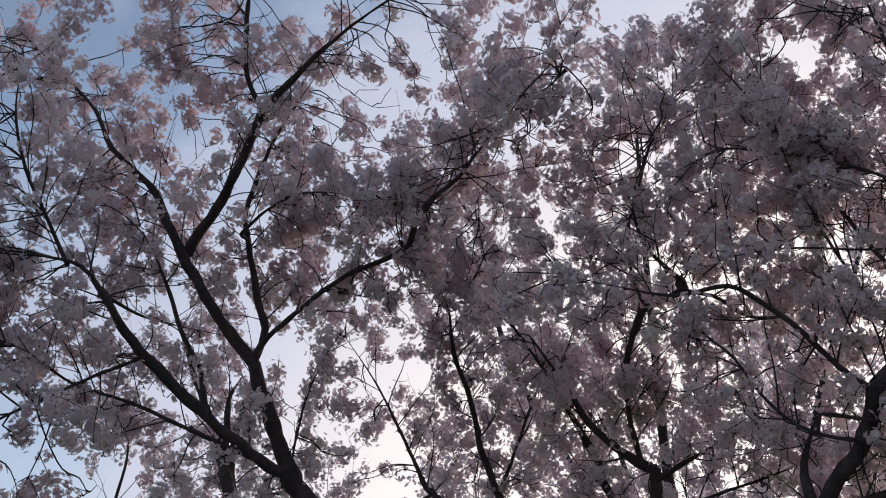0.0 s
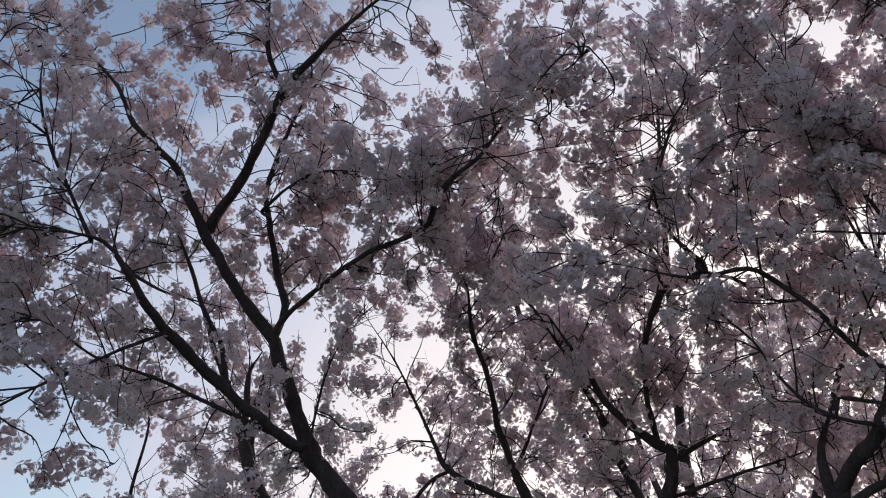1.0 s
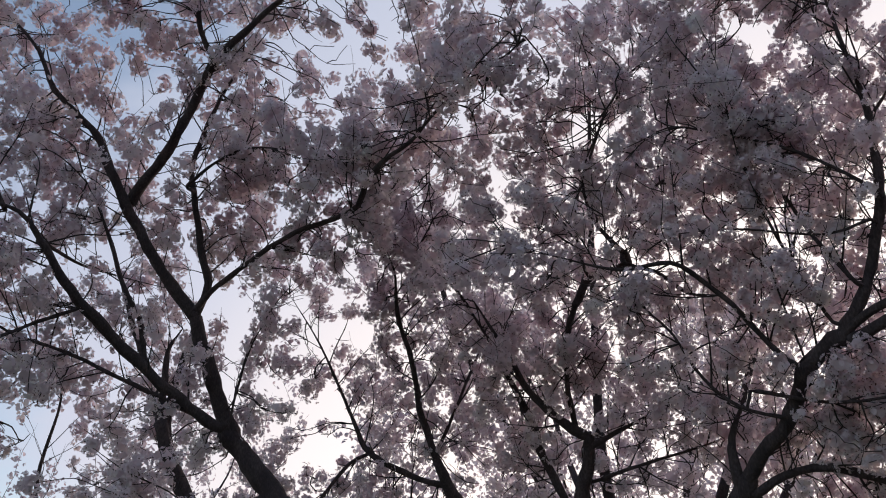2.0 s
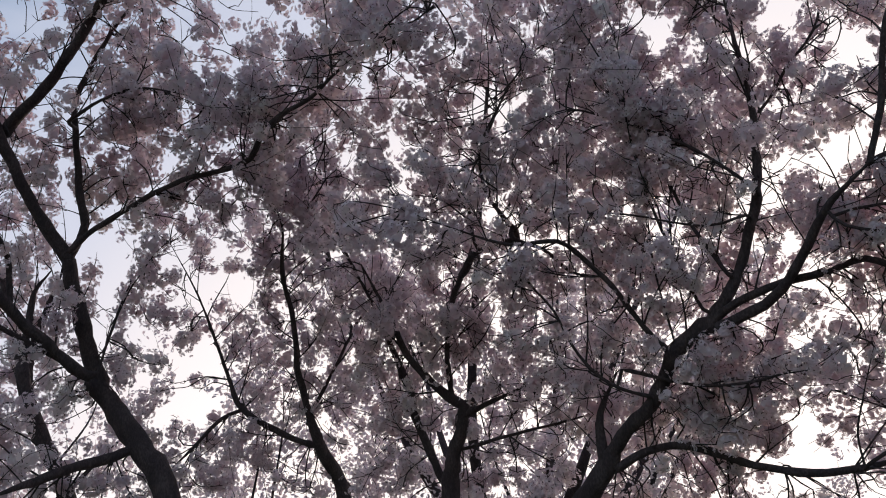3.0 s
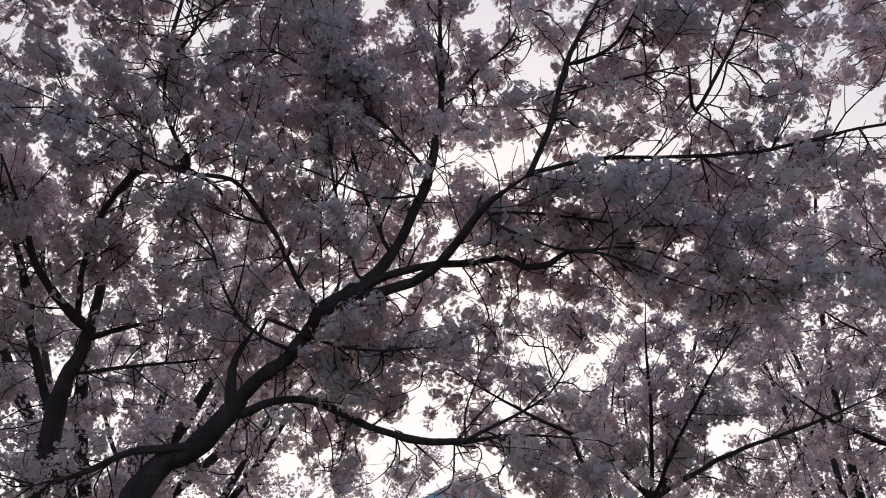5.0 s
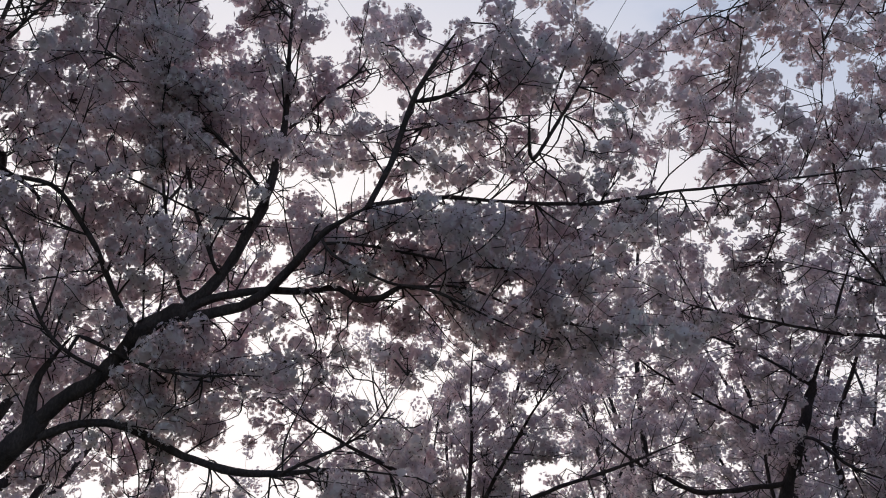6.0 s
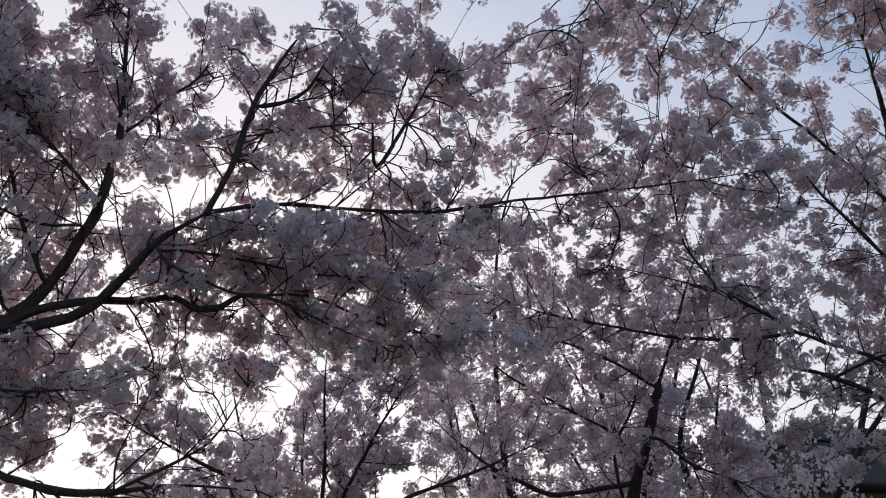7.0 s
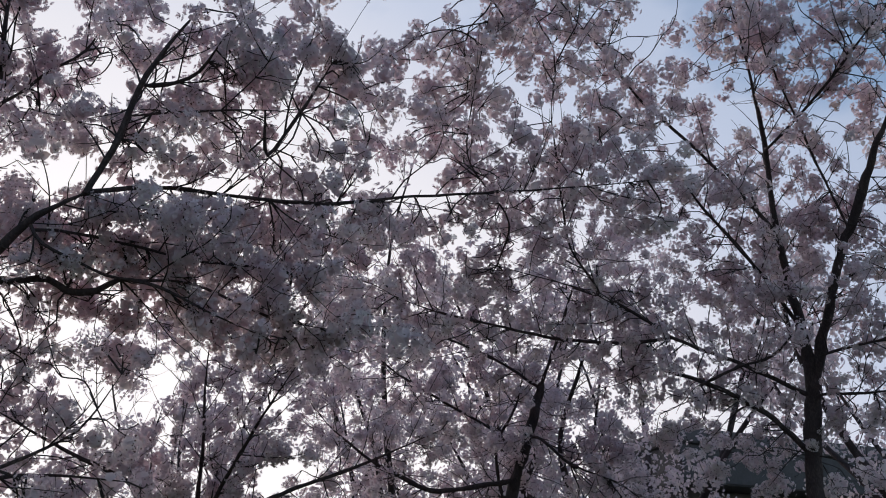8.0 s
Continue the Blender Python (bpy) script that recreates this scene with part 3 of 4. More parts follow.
limb(tree_e, [(-1.52, 6.53, 3.32, 0.038), (-1.65, 6.52, 3.68, 0.031), (-1.83, 6.47, 4.11, 0.025), (-1.97, 6.40, 4.51, 0.018)])

tree_b = cherry_tree(LABELS['b'], (1.39, 6.81, 0.0))
trunk_b = limb(tree_b, [(1.39, 6.81, -0.10, 0.099), (1.39, 6.81, 0.12, 0.071), (1.12, 6.59, 1.02, 0.055), (0.73, 6.26, 2.44, 0.049), (0.55, 6.11, 2.73, 0.043), (0.44, 5.99, 2.94, 0.027)], name="trunk")
limb(tree_b, [(0.44, 5.99, 2.94, 0.027), (0.33, 5.83, 3.22, 0.025), (0.27, 5.66, 3.49, 0.019), (0.17, 5.47, 3.75, 0.017), (0.14, 5.28, 3.98, 0.011), (0.02, 5.11, 4.16, 0.007)])
limb(tree_b, [(0.52, 6.08, 2.78, 0.026), (0.50, 6.12, 2.79, 0.023), (0.28, 6.16, 2.86, 0.024), (0.00, 6.18, 3.02, 0.022), (-0.13, 6.16, 3.26, 0.014), (-0.23, 6.13, 3.49, 0.012), (-0.38, 6.07, 3.78, 0.010), (-0.60, 5.99, 4.11, 0.008)])
limb(tree_b, [(-0.01, 6.18, 3.05, 0.018), (-0.00, 6.38, 3.07, 0.016), (-0.14, 6.35, 2.99, 0.016), (-0.26, 6.32, 2.83, 0.014), (-0.46, 6.26, 2.57, 0.012)])
limb(tree_b, [(0.45, 6.00, 2.92, 0.017), (0.44, 6.09, 2.97, 0.016), (0.61, 6.04, 3.36, 0.012), (0.75, 5.98, 3.68, 0.010), (0.96, 5.88, 4.04, 0.008)])

tree_c = cherry_tree(LABELS['c'], (1.36, 6.04, 0.0))
trunk_c = limb(tree_c, [(1.36, 6.04, -0.10, 0.115), (1.36, 6.04, 0.12, 0.084), (1.34, 5.85, 0.99, 0.065), (1.30, 5.57, 2.35, 0.058), (1.29, 5.49, 2.59, 0.049), (1.33, 5.40, 2.78, 0.039), (1.33, 5.34, 2.92, 0.033)], name="trunk")
limb(tree_c, [(1.33, 5.34, 2.91, 0.033), (1.22, 5.34, 2.97, 0.032), (1.09, 5.32, 3.07, 0.028), (0.96, 5.29, 3.19, 0.024), (0.83, 5.21, 3.41, 0.019), (0.63, 5.09, 3.68, 0.014)], veil=0.5)
limb(tree_c, [(1.33, 5.35, 2.86, 0.025), (1.47, 5.22, 2.92, 0.016), (1.60, 5.08, 2.96, 0.010), (1.81, 4.83, 3.04, 0.007)])
limb(tree_c, [(1.25, 5.34, 2.97, 0.022), (1.18, 5.17, 3.20, 0.018), (1.17, 4.97, 3.42, 0.018), (1.19, 4.83, 3.55, 0.020)], bloom=1.3, veil=0.95)
limb(tree_c, [(1.19, 4.83, 3.55, 0.023), (1.24, 4.70, 3.64, 0.025), (1.35, 4.60, 3.66, 0.021), (1.44, 4.50, 3.68, 0.021), (1.33, 4.41, 3.76, 0.014), (1.21, 4.32, 3.85, 0.011), (1.13, 4.11, 4.00, 0.009), (1.19, 3.77, 4.17, 0.007)], veil=0.15)
limb(tree_c, [(1.40, 4.47, 3.71, 0.017), (1.38, 4.41, 3.62, 0.016), (1.51, 4.29, 3.52, 0.012), (1.63, 4.20, 3.36, 0.012), (1.74, 4.08, 3.29, 0.009)])
limb(tree_c, [(1.30, 5.54, 2.44, 0.032), (1.29, 5.65, 2.48, 0.029), (1.12, 5.61, 2.78, 0.030), (1.02, 5.55, 3.05, 0.032), (0.92, 5.50, 3.25, 0.022), (0.75, 5.41, 3.55, 0.011), (0.50, 5.25, 3.93, 0.008), (0.37, 5.05, 4.29, 0.006), (0.35, 4.82, 4.64, 0.005)], veil=0.85)
limb(tree_c, [(1.30, 5.46, 2.65, 0.014), (1.32, 5.51, 2.67, 0.013), (1.59, 5.28, 2.73, 0.011), (1.86, 5.02, 2.77, 0.009), (2.05, 4.80, 2.81, 0.007)])
limb(tree_c, [(1.38, 4.41, 3.62, 0.013), (1.18, 4.39, 3.53, 0.012), (1.11, 4.29, 3.86, 0.009), (1.20, 4.13, 4.17, 0.008), (1.28, 4.02, 4.36, 0.006), (1.42, 3.88, 4.54, 0.006), (1.72, 3.81, 4.54, 0.006)])
limb(tree_c, [(1.34, 4.42, 3.75, 0.011), (1.34, 4.45, 3.79, 0.010), (1.56, 4.35, 4.05, 0.008), (1.76, 4.27, 4.21, 0.008), (1.75, 4.13, 4.63, 0.007)])

tree_d = cherry_tree(LABELS['d'], (1.09, 5.33, 0.0))
trunk_d = limb(tree_d, [(1.09, 5.33, -0.10, 0.133), (1.09, 5.33, 0.12, 0.097), (1.29, 5.13, 0.84, 0.075), (1.59, 4.83, 2.01, 0.067), (1.76, 4.66, 2.22, 0.059), (1.87, 4.52, 2.38, 0.056), (1.90, 4.46, 2.48, 0.047)], name="trunk")
limb(tree_d, [(1.89, 4.46, 2.47, 0.042), (1.96, 4.34, 2.59, 0.040), (2.03, 4.22, 2.69, 0.041), (2.08, 4.05, 2.87, 0.047), (2.15, 3.92, 2.96, 0.051), (2.20, 3.85, 2.99, 0.049)], bloom=0.6)
limb(tree_d, [(1.87, 4.49, 2.40, 0.035), (1.85, 4.48, 2.53, 0.031), (1.85, 4.46, 2.68, 0.021), (1.93, 4.39, 2.89, 0.012)], veil=0.08)
limb(tree_d, [(1.88, 4.49, 2.42, 0.032), (1.92, 4.47, 2.40, 0.029), (2.04, 4.35, 2.47, 0.025), (2.20, 4.22, 2.48, 0.022), (2.44, 4.04, 2.36, 0.022), (2.63, 3.86, 2.30, 0.022), (2.78, 3.68, 2.30, 0.016), (2.95, 3.46, 2.33, 0.013), (3.16, 3.15, 2.30, 0.010)], veil=0.08)
limb(tree_d, [(2.20, 3.85, 2.99, 0.036), (2.28, 3.78, 3.14, 0.033), (2.35, 3.69, 3.35, 0.029), (2.39, 3.59, 3.62, 0.027), (2.38, 3.52, 3.85, 0.025), (2.35, 3.46, 4.05, 0.018), (2.28, 3.40, 4.27, 0.017), (2.19, 3.31, 4.55, 0.014), (2.14, 3.25, 4.70, 0.011)], veil=0.08)
limb(tree_d, [(2.22, 3.84, 2.97, 0.034), (2.36, 3.64, 3.03, 0.029), (2.42, 3.49, 3.10, 0.026), (2.44, 3.35, 3.21, 0.024), (2.46, 3.16, 3.34, 0.022), (2.52, 2.96, 3.43, 0.019)], veil=0.08)
limb(tree_d, [(2.52, 2.96, 3.43, 0.017), (2.54, 2.83, 3.68, 0.016), (2.52, 2.72, 3.92, 0.015), (2.54, 2.56, 4.15, 0.013), (2.56, 2.45, 4.28, 0.010)], veil=0.05)
limb(tree_d, [(2.52, 2.71, 3.93, 0.012), (2.58, 2.77, 3.97, 0.011), (2.63, 2.67, 3.97, 0.011), (2.67, 2.52, 4.02, 0.010), (2.63, 2.36, 4.13, 0.008)], veil=0.05)
limb(tree_d, [(2.53, 2.99, 3.44, 0.015), (2.80, 2.83, 3.56, 0.012), (3.12, 2.63, 3.61, 0.011), (3.49, 2.36, 3.67, 0.012), (3.78, 2.06, 3.77, 0.009), (4.10, 1.68, 3.85, 0.009), (4.44, 1.19, 3.93, 0.008), (4.61, 0.88, 3.97, 0.007)], veil=0.05)
limb(tree_d, [(2.21, 3.83, 3.01, 0.025), (2.33, 3.65, 3.09, 0.024), (2.46, 3.50, 3.11, 0.021), (2.55, 3.38, 3.11, 0.018), (2.64, 3.25, 3.12, 0.017), (2.70, 3.19, 3.08, 0.018), (2.77, 3.08, 3.08, 0.019), (2.80, 2.98, 3.13, 0.012), (2.90, 2.83, 3.09, 0.009), (3.04, 2.63, 2.97, 0.008), (3.17, 2.40, 2.85, 0.005)], veil=0.08)
limb(tree_d, [(2.46, 3.20, 3.31, 0.010), (2.48, 3.13, 3.21, 0.009), (2.63, 3.06, 3.16, 0.008), (2.79, 2.96, 3.12, 0.008), (3.02, 2.76, 3.14, 0.007), (3.31, 2.53, 3.03, 0.007), (3.57, 2.26, 2.98, 0.006)])
limb(tree_d, [(2.47, 3.18, 3.28, 0.009), (2.55, 3.16, 3.31, 0.008), (2.78, 2.98, 3.30, 0.008), (3.03, 2.76, 3.26, 0.007), (3.29, 2.48, 3.25, 0.006), (3.46, 2.32, 3.16, 0.006)])
limb(tree_d, [(2.07, 4.02, 2.88, 0.022), (1.93, 4.03, 3.02, 0.016), (1.77, 4.00, 3.21, 0.016), (1.63, 3.99, 3.33, 0.014), (1.49, 3.98, 3.42, 0.013), (1.25, 4.05, 3.41, 0.010), (0.97, 4.07, 3.48, 0.007), (0.71, 4.06, 3.55, 0.006)], veil=0.08)
limb(tree_d, [(2.04, 4.20, 2.72, 0.013), (2.01, 4.17, 2.70, 0.012), (1.82, 4.23, 2.77, 0.010), (1.66, 4.24, 2.92, 0.009), (1.52, 4.19, 3.13, 0.007), (1.38, 4.17, 3.27, 0.007), (1.23, 4.10, 3.48, 0.006), (1.16, 3.93, 3.79, 0.006)])
limb(tree_d, [(2.22, 3.83, 3.03, 0.013), (2.16, 3.84, 3.06, 0.011), (2.05, 3.83, 3.29, 0.010), (1.92, 3.78, 3.56, 0.009), (1.81, 3.70, 3.85, 0.009), (1.69, 3.59, 4.14, 0.006)])
limb(tree_d, [(2.30, 3.75, 3.20, 0.014), (2.25, 3.72, 3.20, 0.013), (2.10, 3.74, 3.46, 0.012), (1.98, 3.72, 3.71, 0.010), (1.85, 3.68, 3.99, 0.009), (1.63, 3.70, 4.22, 0.006)])
limb(tree_d, [(2.04, 4.02, 2.91, 0.008), (2.05, 3.96, 2.93, 0.007), (1.94, 3.87, 3.28, 0.006), (1.88, 3.76, 3.54, 0.006)])
limb(tree_d, [(2.36, 3.48, 3.97, 0.012), (2.40, 3.54, 3.99, 0.011), (2.46, 3.46, 4.07, 0.009), (2.51, 3.35, 4.20, 0.008), (2.59, 3.21, 4.33, 0.008), (2.59, 3.09, 4.51, 0.006)])
limb(tree_d, [(2.38, 3.60, 3.58, 0.011), (2.31, 3.48, 3.55, 0.010), (2.05, 3.57, 3.80, 0.009), (1.69, 3.70, 4.00, 0.007), (1.45, 3.81, 4.07, 0.006), (1.19, 4.10, 3.89, 0.006)])
limb(tree_d, [(2.37, 3.65, 3.47, 0.009), (2.29, 3.56, 3.45, 0.009), (2.12, 3.66, 3.42, 0.007), (1.75, 3.77, 3.50, 0.006), (1.46, 3.86, 3.51, 0.006)])
limb(tree_d, [(2.53, 2.77, 3.81, 0.008), (2.61, 2.85, 3.85, 0.007), (2.75, 2.61, 3.88, 0.006), (2.90, 2.34, 3.89, 0.005), (2.99, 2.17, 3.87, 0.005)])
limb(tree_d, [(2.91, 2.32, 3.89, 0.005), (3.06, 2.41, 3.75, 0.011), (3.08, 2.28, 3.91, 0.011), (3.09, 2.19, 4.03, 0.010), (3.08, 2.07, 4.18, 0.009)])
limb(tree_d, [(1.85, 4.22, 2.76, 0.010), (1.87, 4.20, 2.84, 0.012), (2.15, 3.98, 2.72, 0.009), (2.40, 3.70, 2.70, 0.007), (2.60, 3.37, 2.80, 0.005)])
limb(tree_d, [(2.79, 3.66, 2.30, 0.011), (2.70, 3.59, 2.28, 0.010), (2.89, 3.31, 2.45, 0.008), (2.94, 3.20, 2.55, 0.007), (2.96, 3.06, 2.74, 0.005)])
limb(tree_d, [(1.75, 4.63, 2.22, 0.029), (1.50, 4.77, 2.18, 0.020), (1.31, 4.88, 2.06, 0.017), (1.12, 4.97, 1.99, 0.014)], veil=0.08)

tree_f = cherry_tree(LABELS['f'], (7.28, 0.73, 0.0))
trunk_f = limb(tree_f, [(7.28, 0.73, -0.10, 0.138), (7.28, 0.73, 0.12, 0.100), (7.19, 0.65, 1.03, 0.077), (7.05, 0.53, 2.45, 0.069), (6.98, 0.47, 2.89, 0.061), (6.92, 0.40, 3.20, 0.056), (6.86, 0.38, 3.43, 0.052)], name="trunk")
limb(tree_f, [(6.86, 0.38, 3.43, 0.049), (6.74, 0.39, 3.75, 0.039), (6.64, 0.41, 3.98, 0.033), (6.49, 0.40, 4.28, 0.029), (6.30, 0.39, 4.62, 0.022), (6.17, 0.36, 4.84, 0.022), (5.99, 0.35, 5.10, 0.018), (5.79, 0.35, 5.37, 0.015), (5.50, 0.37, 5.72, 0.013)])
limb(tree_f, [(6.16, 0.36, 4.85, 0.012), (6.09, 0.35, 4.80, 0.011), (5.97, 0.15, 4.89, 0.011), (5.74, -0.15, 5.02, 0.011), (5.51, -0.40, 5.15, 0.011), (5.33, -0.58, 5.22, 0.007)])
limb(tree_f, [(6.89, 0.38, 3.31, 0.049), (6.74, 0.20, 3.71, 0.039), (6.57, 0.02, 4.09, 0.037), (6.43, -0.14, 4.35, 0.035), (6.23, -0.32, 4.66, 0.033), (6.09, -0.47, 4.86, 0.026), (5.83, -0.63, 5.19, 0.017)])
limb(tree_f, [(6.49, -0.07, 4.22, 0.011), (6.19, 0.04, 4.61, 0.009), (5.88, 0.13, 4.97, 0.009), (5.60, 0.21, 5.24, 0.008)])
limb(tree_f, [(7.00, 0.50, 2.80, 0.026), (6.79, 0.69, 3.04, 0.022), (6.60, 0.91, 3.19, 0.020), (6.41, 1.13, 3.30, 0.017), (6.24, 1.35, 3.36, 0.012), (6.07, 1.56, 3.41, 0.007)])
limb(tree_f, [(6.42, 1.10, 3.25, 0.012), (6.40, 0.81, 3.34, 0.012), (6.38, 0.58, 3.38, 0.011), (6.29, 0.31, 3.59, 0.007)])
limb(tree_f, [(6.79, 0.39, 3.67, 0.019), (6.50, 0.56, 4.01, 0.013), (6.29, 0.69, 4.22, 0.011), (5.98, 0.88, 4.49, 0.008)])
limb(tree_f, [(6.47, 0.38, 4.25, 0.017), (6.18, 0.56, 4.50, 0.014), (5.91, 0.72, 4.69, 0.013), (5.64, 0.89, 4.87, 0.012), (5.35, 1.06, 5.02, 0.010), (5.06, 1.16, 5.18, 0.009), (4.56, 1.33, 5.39, 0.008)], veil=0.65)
limb(tree_f, [(6.86, 0.33, 3.46, 0.013), (6.59, 0.07, 3.42, 0.011), (6.26, -0.20, 3.35, 0.009)])
limb(tree_f, [(6.92, 0.42, 3.20, 0.022), (6.47, 0.85, 3.40, 0.017), (6.13, 1.16, 3.51, 0.015), (5.78, 1.39, 3.66, 0.013), (5.47, 1.60, 3.74, 0.009), (4.89, 1.99, 3.78, 0.008)])
limb(tree_f, [(6.12, 1.16, 3.51, 0.014), (6.16, 1.20, 3.54, 0.013), (5.93, 1.51, 3.49, 0.013), (5.64, 1.82, 3.48, 0.013), (5.42, 2.02, 3.50, 0.011), (5.15, 2.23, 3.53, 0.009), (4.86, 2.43, 3.55, 0.008), (4.38, 2.68, 3.62, 0.005)])
limb(tree_f, [(5.40, 1.65, 3.74, 0.009), (5.26, 1.45, 3.62, 0.008), (5.09, 1.56, 3.88, 0.008), (4.96, 1.55, 4.11, 0.008), (4.79, 1.51, 4.38, 0.008), (4.63, 1.47, 4.61, 0.006), (4.47, 1.36, 4.85, 0.005)])
limb(tree_f, [(4.96, 1.55, 4.11, 0.007), (4.91, 1.53, 4.08, 0.006), (4.80, 1.36, 4.22, 0.006), (4.69, 1.24, 4.34, 0.006), (4.60, 1.03, 4.42, 0.005)])
limb(tree_f, [(4.89, 1.99, 3.78, 0.006), (4.49, 1.74, 3.85, 0.006), (4.35, 1.82, 4.04, 0.005), (4.22, 1.87, 4.21, 0.005), (4.09, 1.77, 4.47, 0.005), (3.95, 1.63, 4.72, 0.005), (3.83, 1.51, 4.91, 0.004)])
limb(tree_f, [(6.52, 0.55, 3.99, 0.012), (6.47, 0.53, 3.95, 0.012), (6.15, 0.74, 4.26, 0.011), (5.92, 0.87, 4.46, 0.009), (5.62, 0.97, 4.71, 0.007)])
limb(tree_f, [(6.92, 0.40, 3.20, 0.013), (6.74, 0.11, 3.13, 0.011), (6.54, -0.17, 3.07, 0.008)])

tree_g = cherry_tree(LABELS['g'], (7.51, 3.66, 0.0))
trunk_g = limb(tree_g, [(7.51, 3.66, -0.10, 0.097), (7.51, 3.66, 0.12, 0.070), (7.49, 3.41, 1.13, 0.054), (7.47, 3.03, 2.70, 0.048), (7.46, 2.87, 3.11, 0.043), (7.42, 2.70, 3.54, 0.043), (7.39, 2.63, 3.72, 0.033)], name="trunk")
limb(tree_g, [(7.40, 2.65, 3.68, 0.022), (7.21, 2.39, 4.05, 0.017), (7.02, 2.17, 4.37, 0.012), (6.79, 1.92, 4.70, 0.009)])
limb(tree_g, [(7.47, 3.00, 2.77, 0.020), (7.44, 3.07, 2.79, 0.018), (7.36, 3.07, 3.22, 0.017), (7.35, 2.87, 3.54, 0.014), (7.29, 2.73, 3.92, 0.011)])
limb(tree_g, [(7.46, 2.87, 3.11, 0.017), (7.24, 3.06, 3.34, 0.014), (6.98, 3.32, 3.52, 0.013), (6.58, 3.66, 3.78, 0.012), (6.21, 3.89, 4.06, 0.011)])
limb(tree_g, [(7.47, 2.94, 2.93, 0.026), (7.02, 3.47, 2.82, 0.023), (6.79, 3.67, 2.90, 0.021), (6.52, 3.86, 3.04, 0.017), (6.20, 4.03, 3.25, 0.015), (6.10, 4.07, 3.33, 0.010)])
limb(tree_g, [(7.44, 2.80, 3.29, 0.018), (7.31, 2.63, 3.21, 0.016), (7.33, 2.40, 2.99, 0.014), (7.35, 2.08, 2.83, 0.011)])
limb(tree_g, [(7.40, 2.64, 3.68, 0.018), (7.03, 2.89, 3.88, 0.014), (6.61, 3.18, 4.01, 0.011), (6.21, 3.45, 4.08, 0.009)])


tree_h = cherry_tree("low cherry tree with a dark crown of drooping blossom", (5.20, 4.60, 0.0))
limb(tree_h, [(5.20, 4.60, -0.10, 0.110), (5.20, 4.60, 0.12, 0.080), (5.15, 4.50, 1.00, 0.065), (5.05, 4.40, 2.00, 0.055), (5.00, 4.35, 2.30, 0.050)], name="trunk")
limb(tree_h, [(5.00, 4.35, 2.28, 0.023), (4.60, 4.50, 2.60, 0.018), (4.10, 4.70, 2.80, 0.013), (3.50, 4.80, 3.00, 0.008)], veil=0.6)
limb(tree_h, [(5.00, 4.35, 2.28, 0.023), (5.40, 4.00, 2.60, 0.018), (5.80, 3.50, 2.85, 0.013), (6.10, 3.00, 3.10, 0.008)], veil=0.6)
limb(tree_h, [(5.00, 4.35, 2.25, 0.019), (4.70, 3.90, 2.55, 0.016), (4.40, 3.40, 2.85, 0.011), (4.15, 2.90, 3.15, 0.007)], veil=0.6)
limb(tree_h, [(5.00, 4.35, 2.25, 0.021), (5.20, 4.70, 2.75, 0.016), (5.50, 5.00, 3.25, 0.010), (5.80, 5.20, 3.75, 0.007)], veil=0.6)
limb(tree_h, [(5.00, 4.35, 2.28, 0.019), (4.85, 4.20, 2.85, 0.014), (4.70, 4.10, 3.25, 0.010), (4.60, 4.00, 3.65, 0.006)], veil=0.6)


canopy()


# ---- trees further off and behind the clearing, built more coarsely
def far_tree(label, x, y, height, limbs, width=1.0, coarse=1.0):
    """A cherry tree with a short bole and limbs that arch out of it."""
    tree = cherry_tree(label, (x, y, 0.0))
    bole = height * rng.uniform(0.22, 0.30)
    lean = rng.uniform(-0.25, 0.25, 2)
    r = 0.015 * height
    coarse_limb(tree, [(x, y, -0.1, r * 1.7), (x, y, 0.15, r * 1.25), (x + lean[0] * 0.4, y + lean[1] * 0.4, bole * 0.5, r), (x + lean[0], y + lean[1], bole, r * 0.9)], name="trunk")
    turn = rng.uniform(0, 6.28)
    for k in range(limbs):
        a = turn + k * 2.4 + rng.uniform(-0.4, 0.4)
        out = height * width * rng.uniform(0.25, 0.50)
        top = height * rng.uniform(0.62, 1.0)
        start = bole * rng.uniform(0.85, 1.0)
        pts = []
        for u, rad in ((0.0, 0.60), (0.3, 0.45), (0.6, 0.28), (0.85, 0.15), (1.0, 0.08)):
            reach_out = out * u ** 0.8
            pts.append((x + lean[0] + math.cos(a + 0.4 * u) * reach_out + rng.uniform(-0.12, 0.12), y + lean[1] + math.sin(a + 0.4 * u) * reach_out + rng.uniform(-0.12, 0.12), start + (top - start) * u ** 1.1, r * rad))
        coarse_limb(tree, pts, reach=1.25, gap=0.24 * coarse, step=0.17 * coarse, size=0.026 * coarse ** 0.7, spread=0.085, many=(10, 15))
    return tree


BACK = "cherry tree in pale blossom standing farther back"
FAR_PLACES = [(-3.4, 11.5, 5.6), (3.2, 9.6, 6.0), (6.8, 12.3, 4.4), (9.5, 8.0, 6.0), (9.8, 4.6, 6.4),
              (10.5, -0.8, 6.6), (2.6, 9.6, 7.8), (12.6, 6.4, 6.6), (11.0, 2.9, 7.0), (10.4, 3.4, 4.8), (-6.8, 6.2, 6.6), (0.6, 10.0, 4.1)]
for fx, fy, fh in FAR_PLACES:
    far_tree(BACK, fx, fy, fh, 7, 0.95)


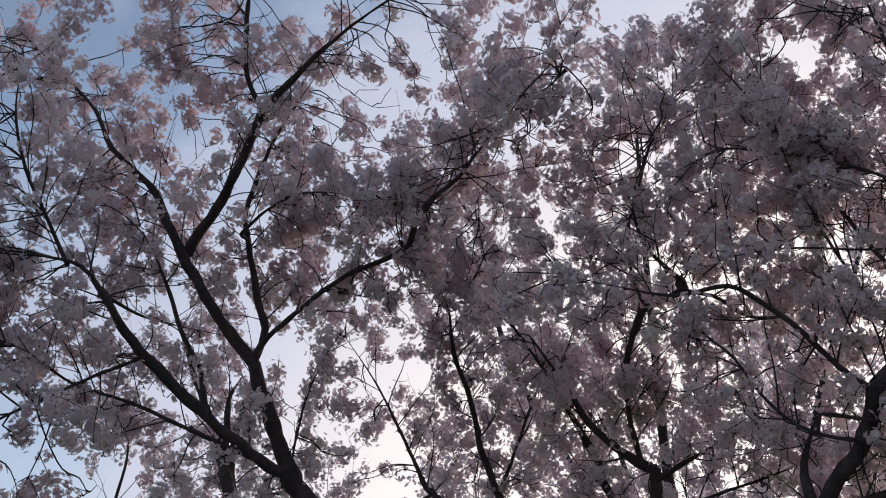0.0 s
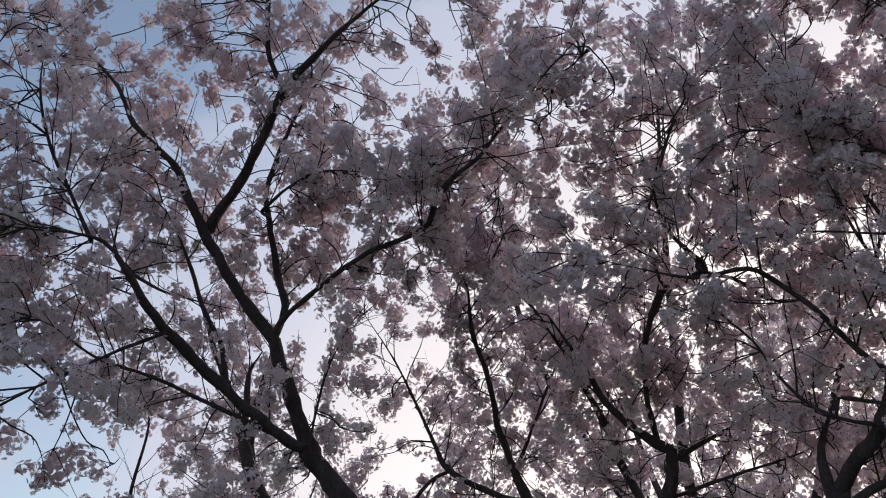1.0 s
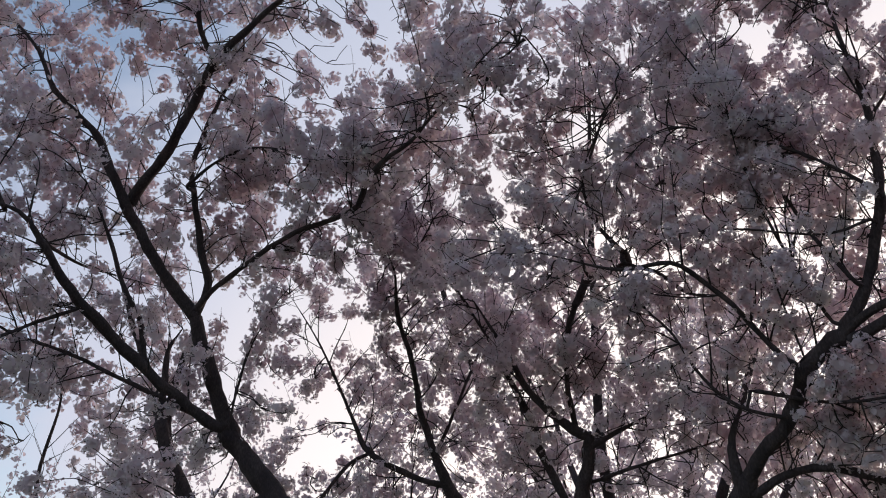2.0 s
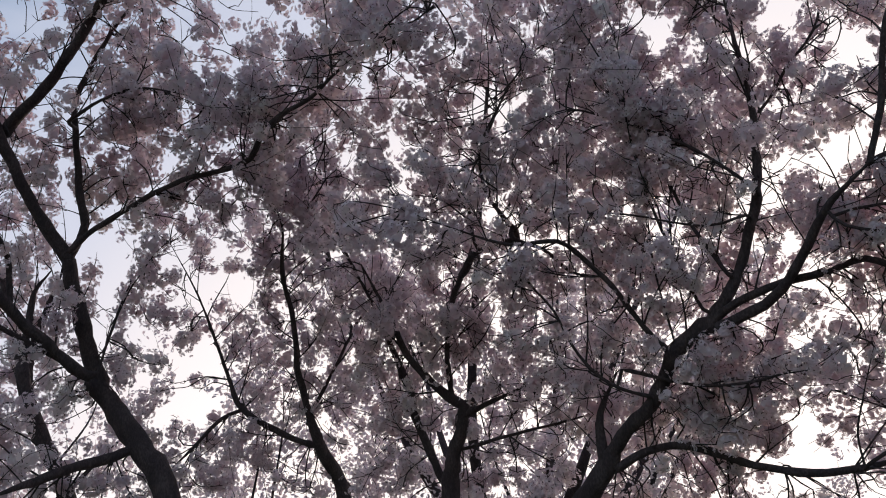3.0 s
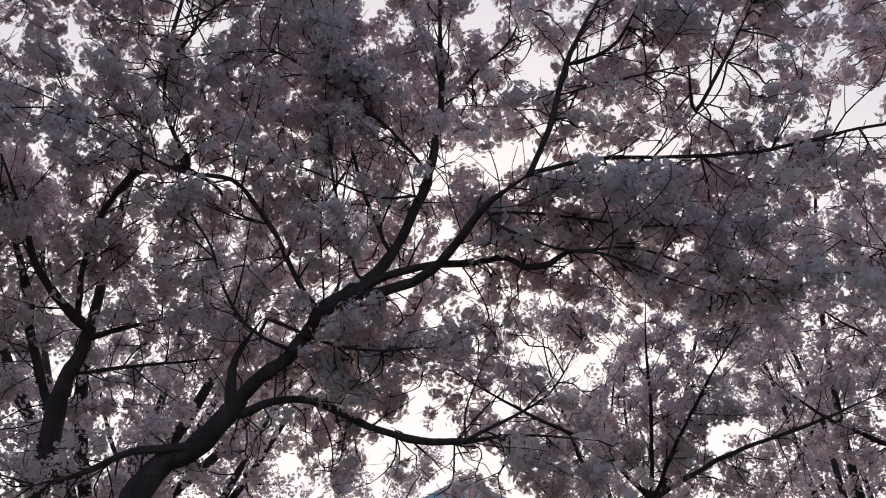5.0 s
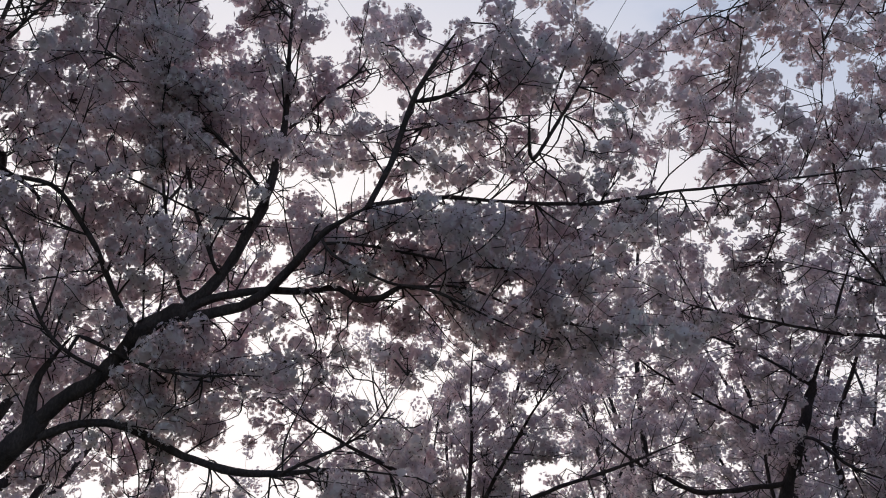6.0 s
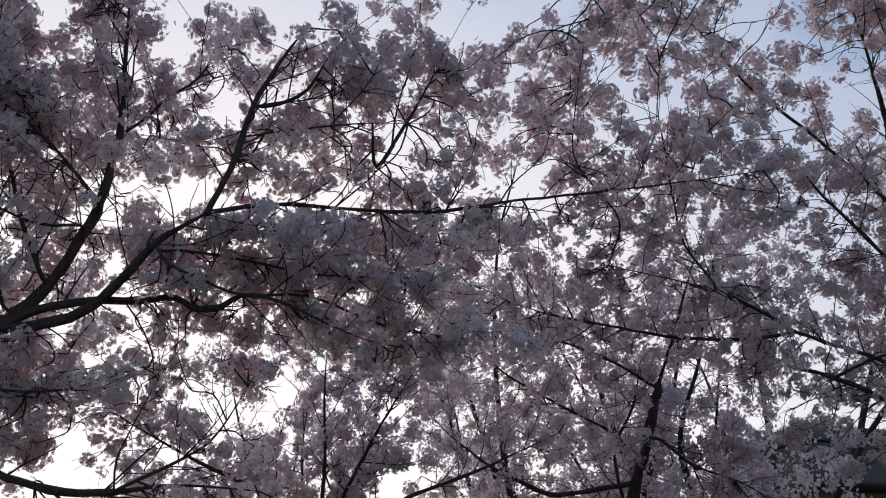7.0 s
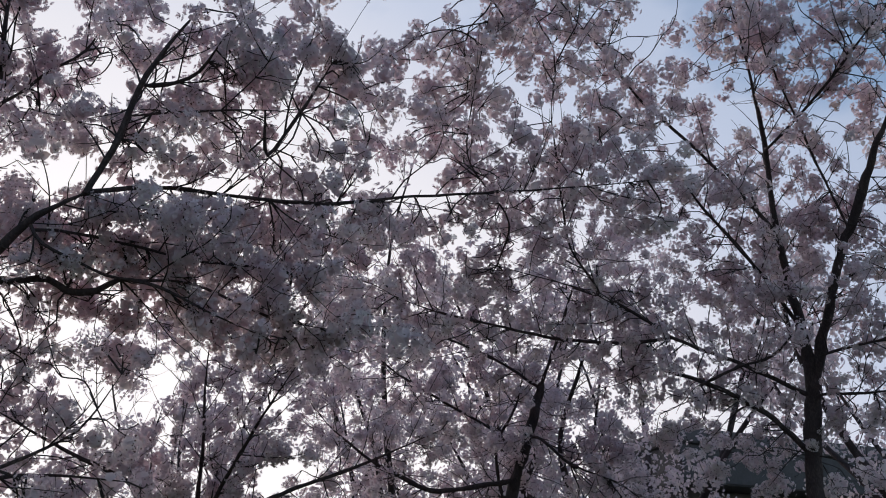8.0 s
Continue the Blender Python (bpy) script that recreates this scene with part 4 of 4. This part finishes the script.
# ---- the low building behind the trees, and the house farther off
WALL = speckled("plaster_wall", [(0.17, 0.15, 0.155), (0.23, 0.205, 0.21)], 1.2, 0.9, 0.2)
ROOF = speckled("roof_sheet", [(0.08, 0.068, 0.075), (0.12, 0.105, 0.115)], 1.0, 0.6, 0.2)
SLATE = speckled("roof_slates", [(0.34, 0.38, 0.42), (0.46, 0.50, 0.54)], 2.5, 0.6, 0.3)
TRIM = speckled("painted_trim", [(0.05, 0.042, 0.046), (0.08, 0.068, 0.074)], 4, 0.6, 0.1)
BLUE = speckled("blue_paint", [(0.02, 0.12, 0.22), (0.03, 0.18, 0.30)], 6, 0.5, 0.1)
GLASS, gn, gl, gb = material("window_glass", 0.08)
gb.inputs["Base Color"].default_value = (0.02, 0.025, 0.03, 1)
gb.inputs["IOR"].default_value = 1.5


def block(name, size, at, mat, parent, bevel=0.02):
    """A bevelled slab of the given size round a middle."""
    bm = bmesh.new()
    bmesh.ops.create_cube(bm, size=1)
    bmesh.ops.scale(bm, vec=size, verts=bm.verts)
    bmesh.ops.translate(bm, vec=at, verts=bm.verts)
    if bevel:
        bmesh.ops.bevel(bm, geom=list(bm.edges), offset=bevel, segments=2, affect="EDGES")
    return part(name, bm, mat, parent)


def gable_roof(name, length, depth, rise, thick, z, mat, parent, hip=0.0):
    """A pitched roof with its ridge along x; hip: how far the ridge ends are drawn in."""
    bm = bmesh.new()
    l, d, h = length / 2, depth / 2, hip
    for lift in (0.0, thick):
        for x, y, zz in ((-l, -d, 0), (l, -d, 0), (l, d, 0), (-l, d, 0), (-l + h, 0, rise), (l - h, 0, rise)):
            bm.verts.new((x, y, z + zz + lift))
    bm.verts.ensure_lookup_table()
    v = bm.verts
    for o in (0, 6):
        for f in ((0, 1, 5, 4), (2, 3, 4, 5), (1, 2, 5), (3, 0, 4)):
            bm.faces.new([v[o + i] for i in (f if o else f[::-1])])
    for a, b in ((0, 1), (1, 2), (2, 3), (3, 0)):
        bm.faces.new((v[a], v[b], v[6 + b], v[6 + a]))
    bmesh.ops.recalc_face_normals(bm, faces=bm.faces)
    return part(name, bm, mat, parent)


def shed_building():
    """A long single-storey building with a shallow roof, deep fascia and windows."""
    b = new("building")
    b.matrix_world = pose(18.6, -1.36, 0, 0, 0, math.degrees(math.atan2(-2.75, 3.6)))
    tagged(b, "low grey plastered building with a flat roof and windows", "building")
    block("wall", (13.0, 1.6, 3.7), (0, 1.1, 1.85), WALL, b)
    block("roof", (13.7, 2.1, 0.22), (0, 0.8, 4.38), ROOF, b)
    block("fascia", (13.6, 2.0, 0.55), (0, 0.8, 3.98), TRIM, b)
    for x in (-5.0, -2.4, 0.2, 2.8):
        w = block("window", (1.5, 0.10, 1.2), (x, 0.30, 2.0), TRIM, b)
        block("pane", (1.36, 0.04, 1.06), (x, 0.255, 2.0), GLASS, w, 0)
        block("sill", (1.64, 0.18, 0.06), (x, 0.24, 1.36), ROOF, w, 0.01)
    block("door", (1.0, 0.08, 2.1), (5.2, 0.29, 1.05), TRIM, b)
    block("awning", (1.1, 0.7, 0.18), (-1.1, -0.02, 3.3), BLUE, b)
    return b


def pitched_house():
    """A house with a hipped slate roof and two storeys of windows."""
    h = new("house")
    h.matrix_world = pose(19.4, 24.2, 0, 0, 0, -22)
    tagged(h, "pale house with a hipped blue-grey slate roof", "house")
    block("wall", (6.0, 5.0, 3.6), (0, 0, 1.8), WALL, h)
    gable_roof("roof", 6.8, 5.8, 1.75, 0.16, 3.6, SLATE, h, 3.2)
    for x in (-1.8, 0.2, 2.0):
        w = block("window", (1.0, 0.10, 1.3), (x, -2.52, 1.9), TRIM, h)
        block("pane", (0.88, 0.04, 1.18), (x, -2.57, 1.9), GLASS, w, 0)
    block("door", (0.9, 0.08, 2.05), (-0.8, -2.52, 1.03), TRIM, h)
    return h


shed_building()
pitched_house()
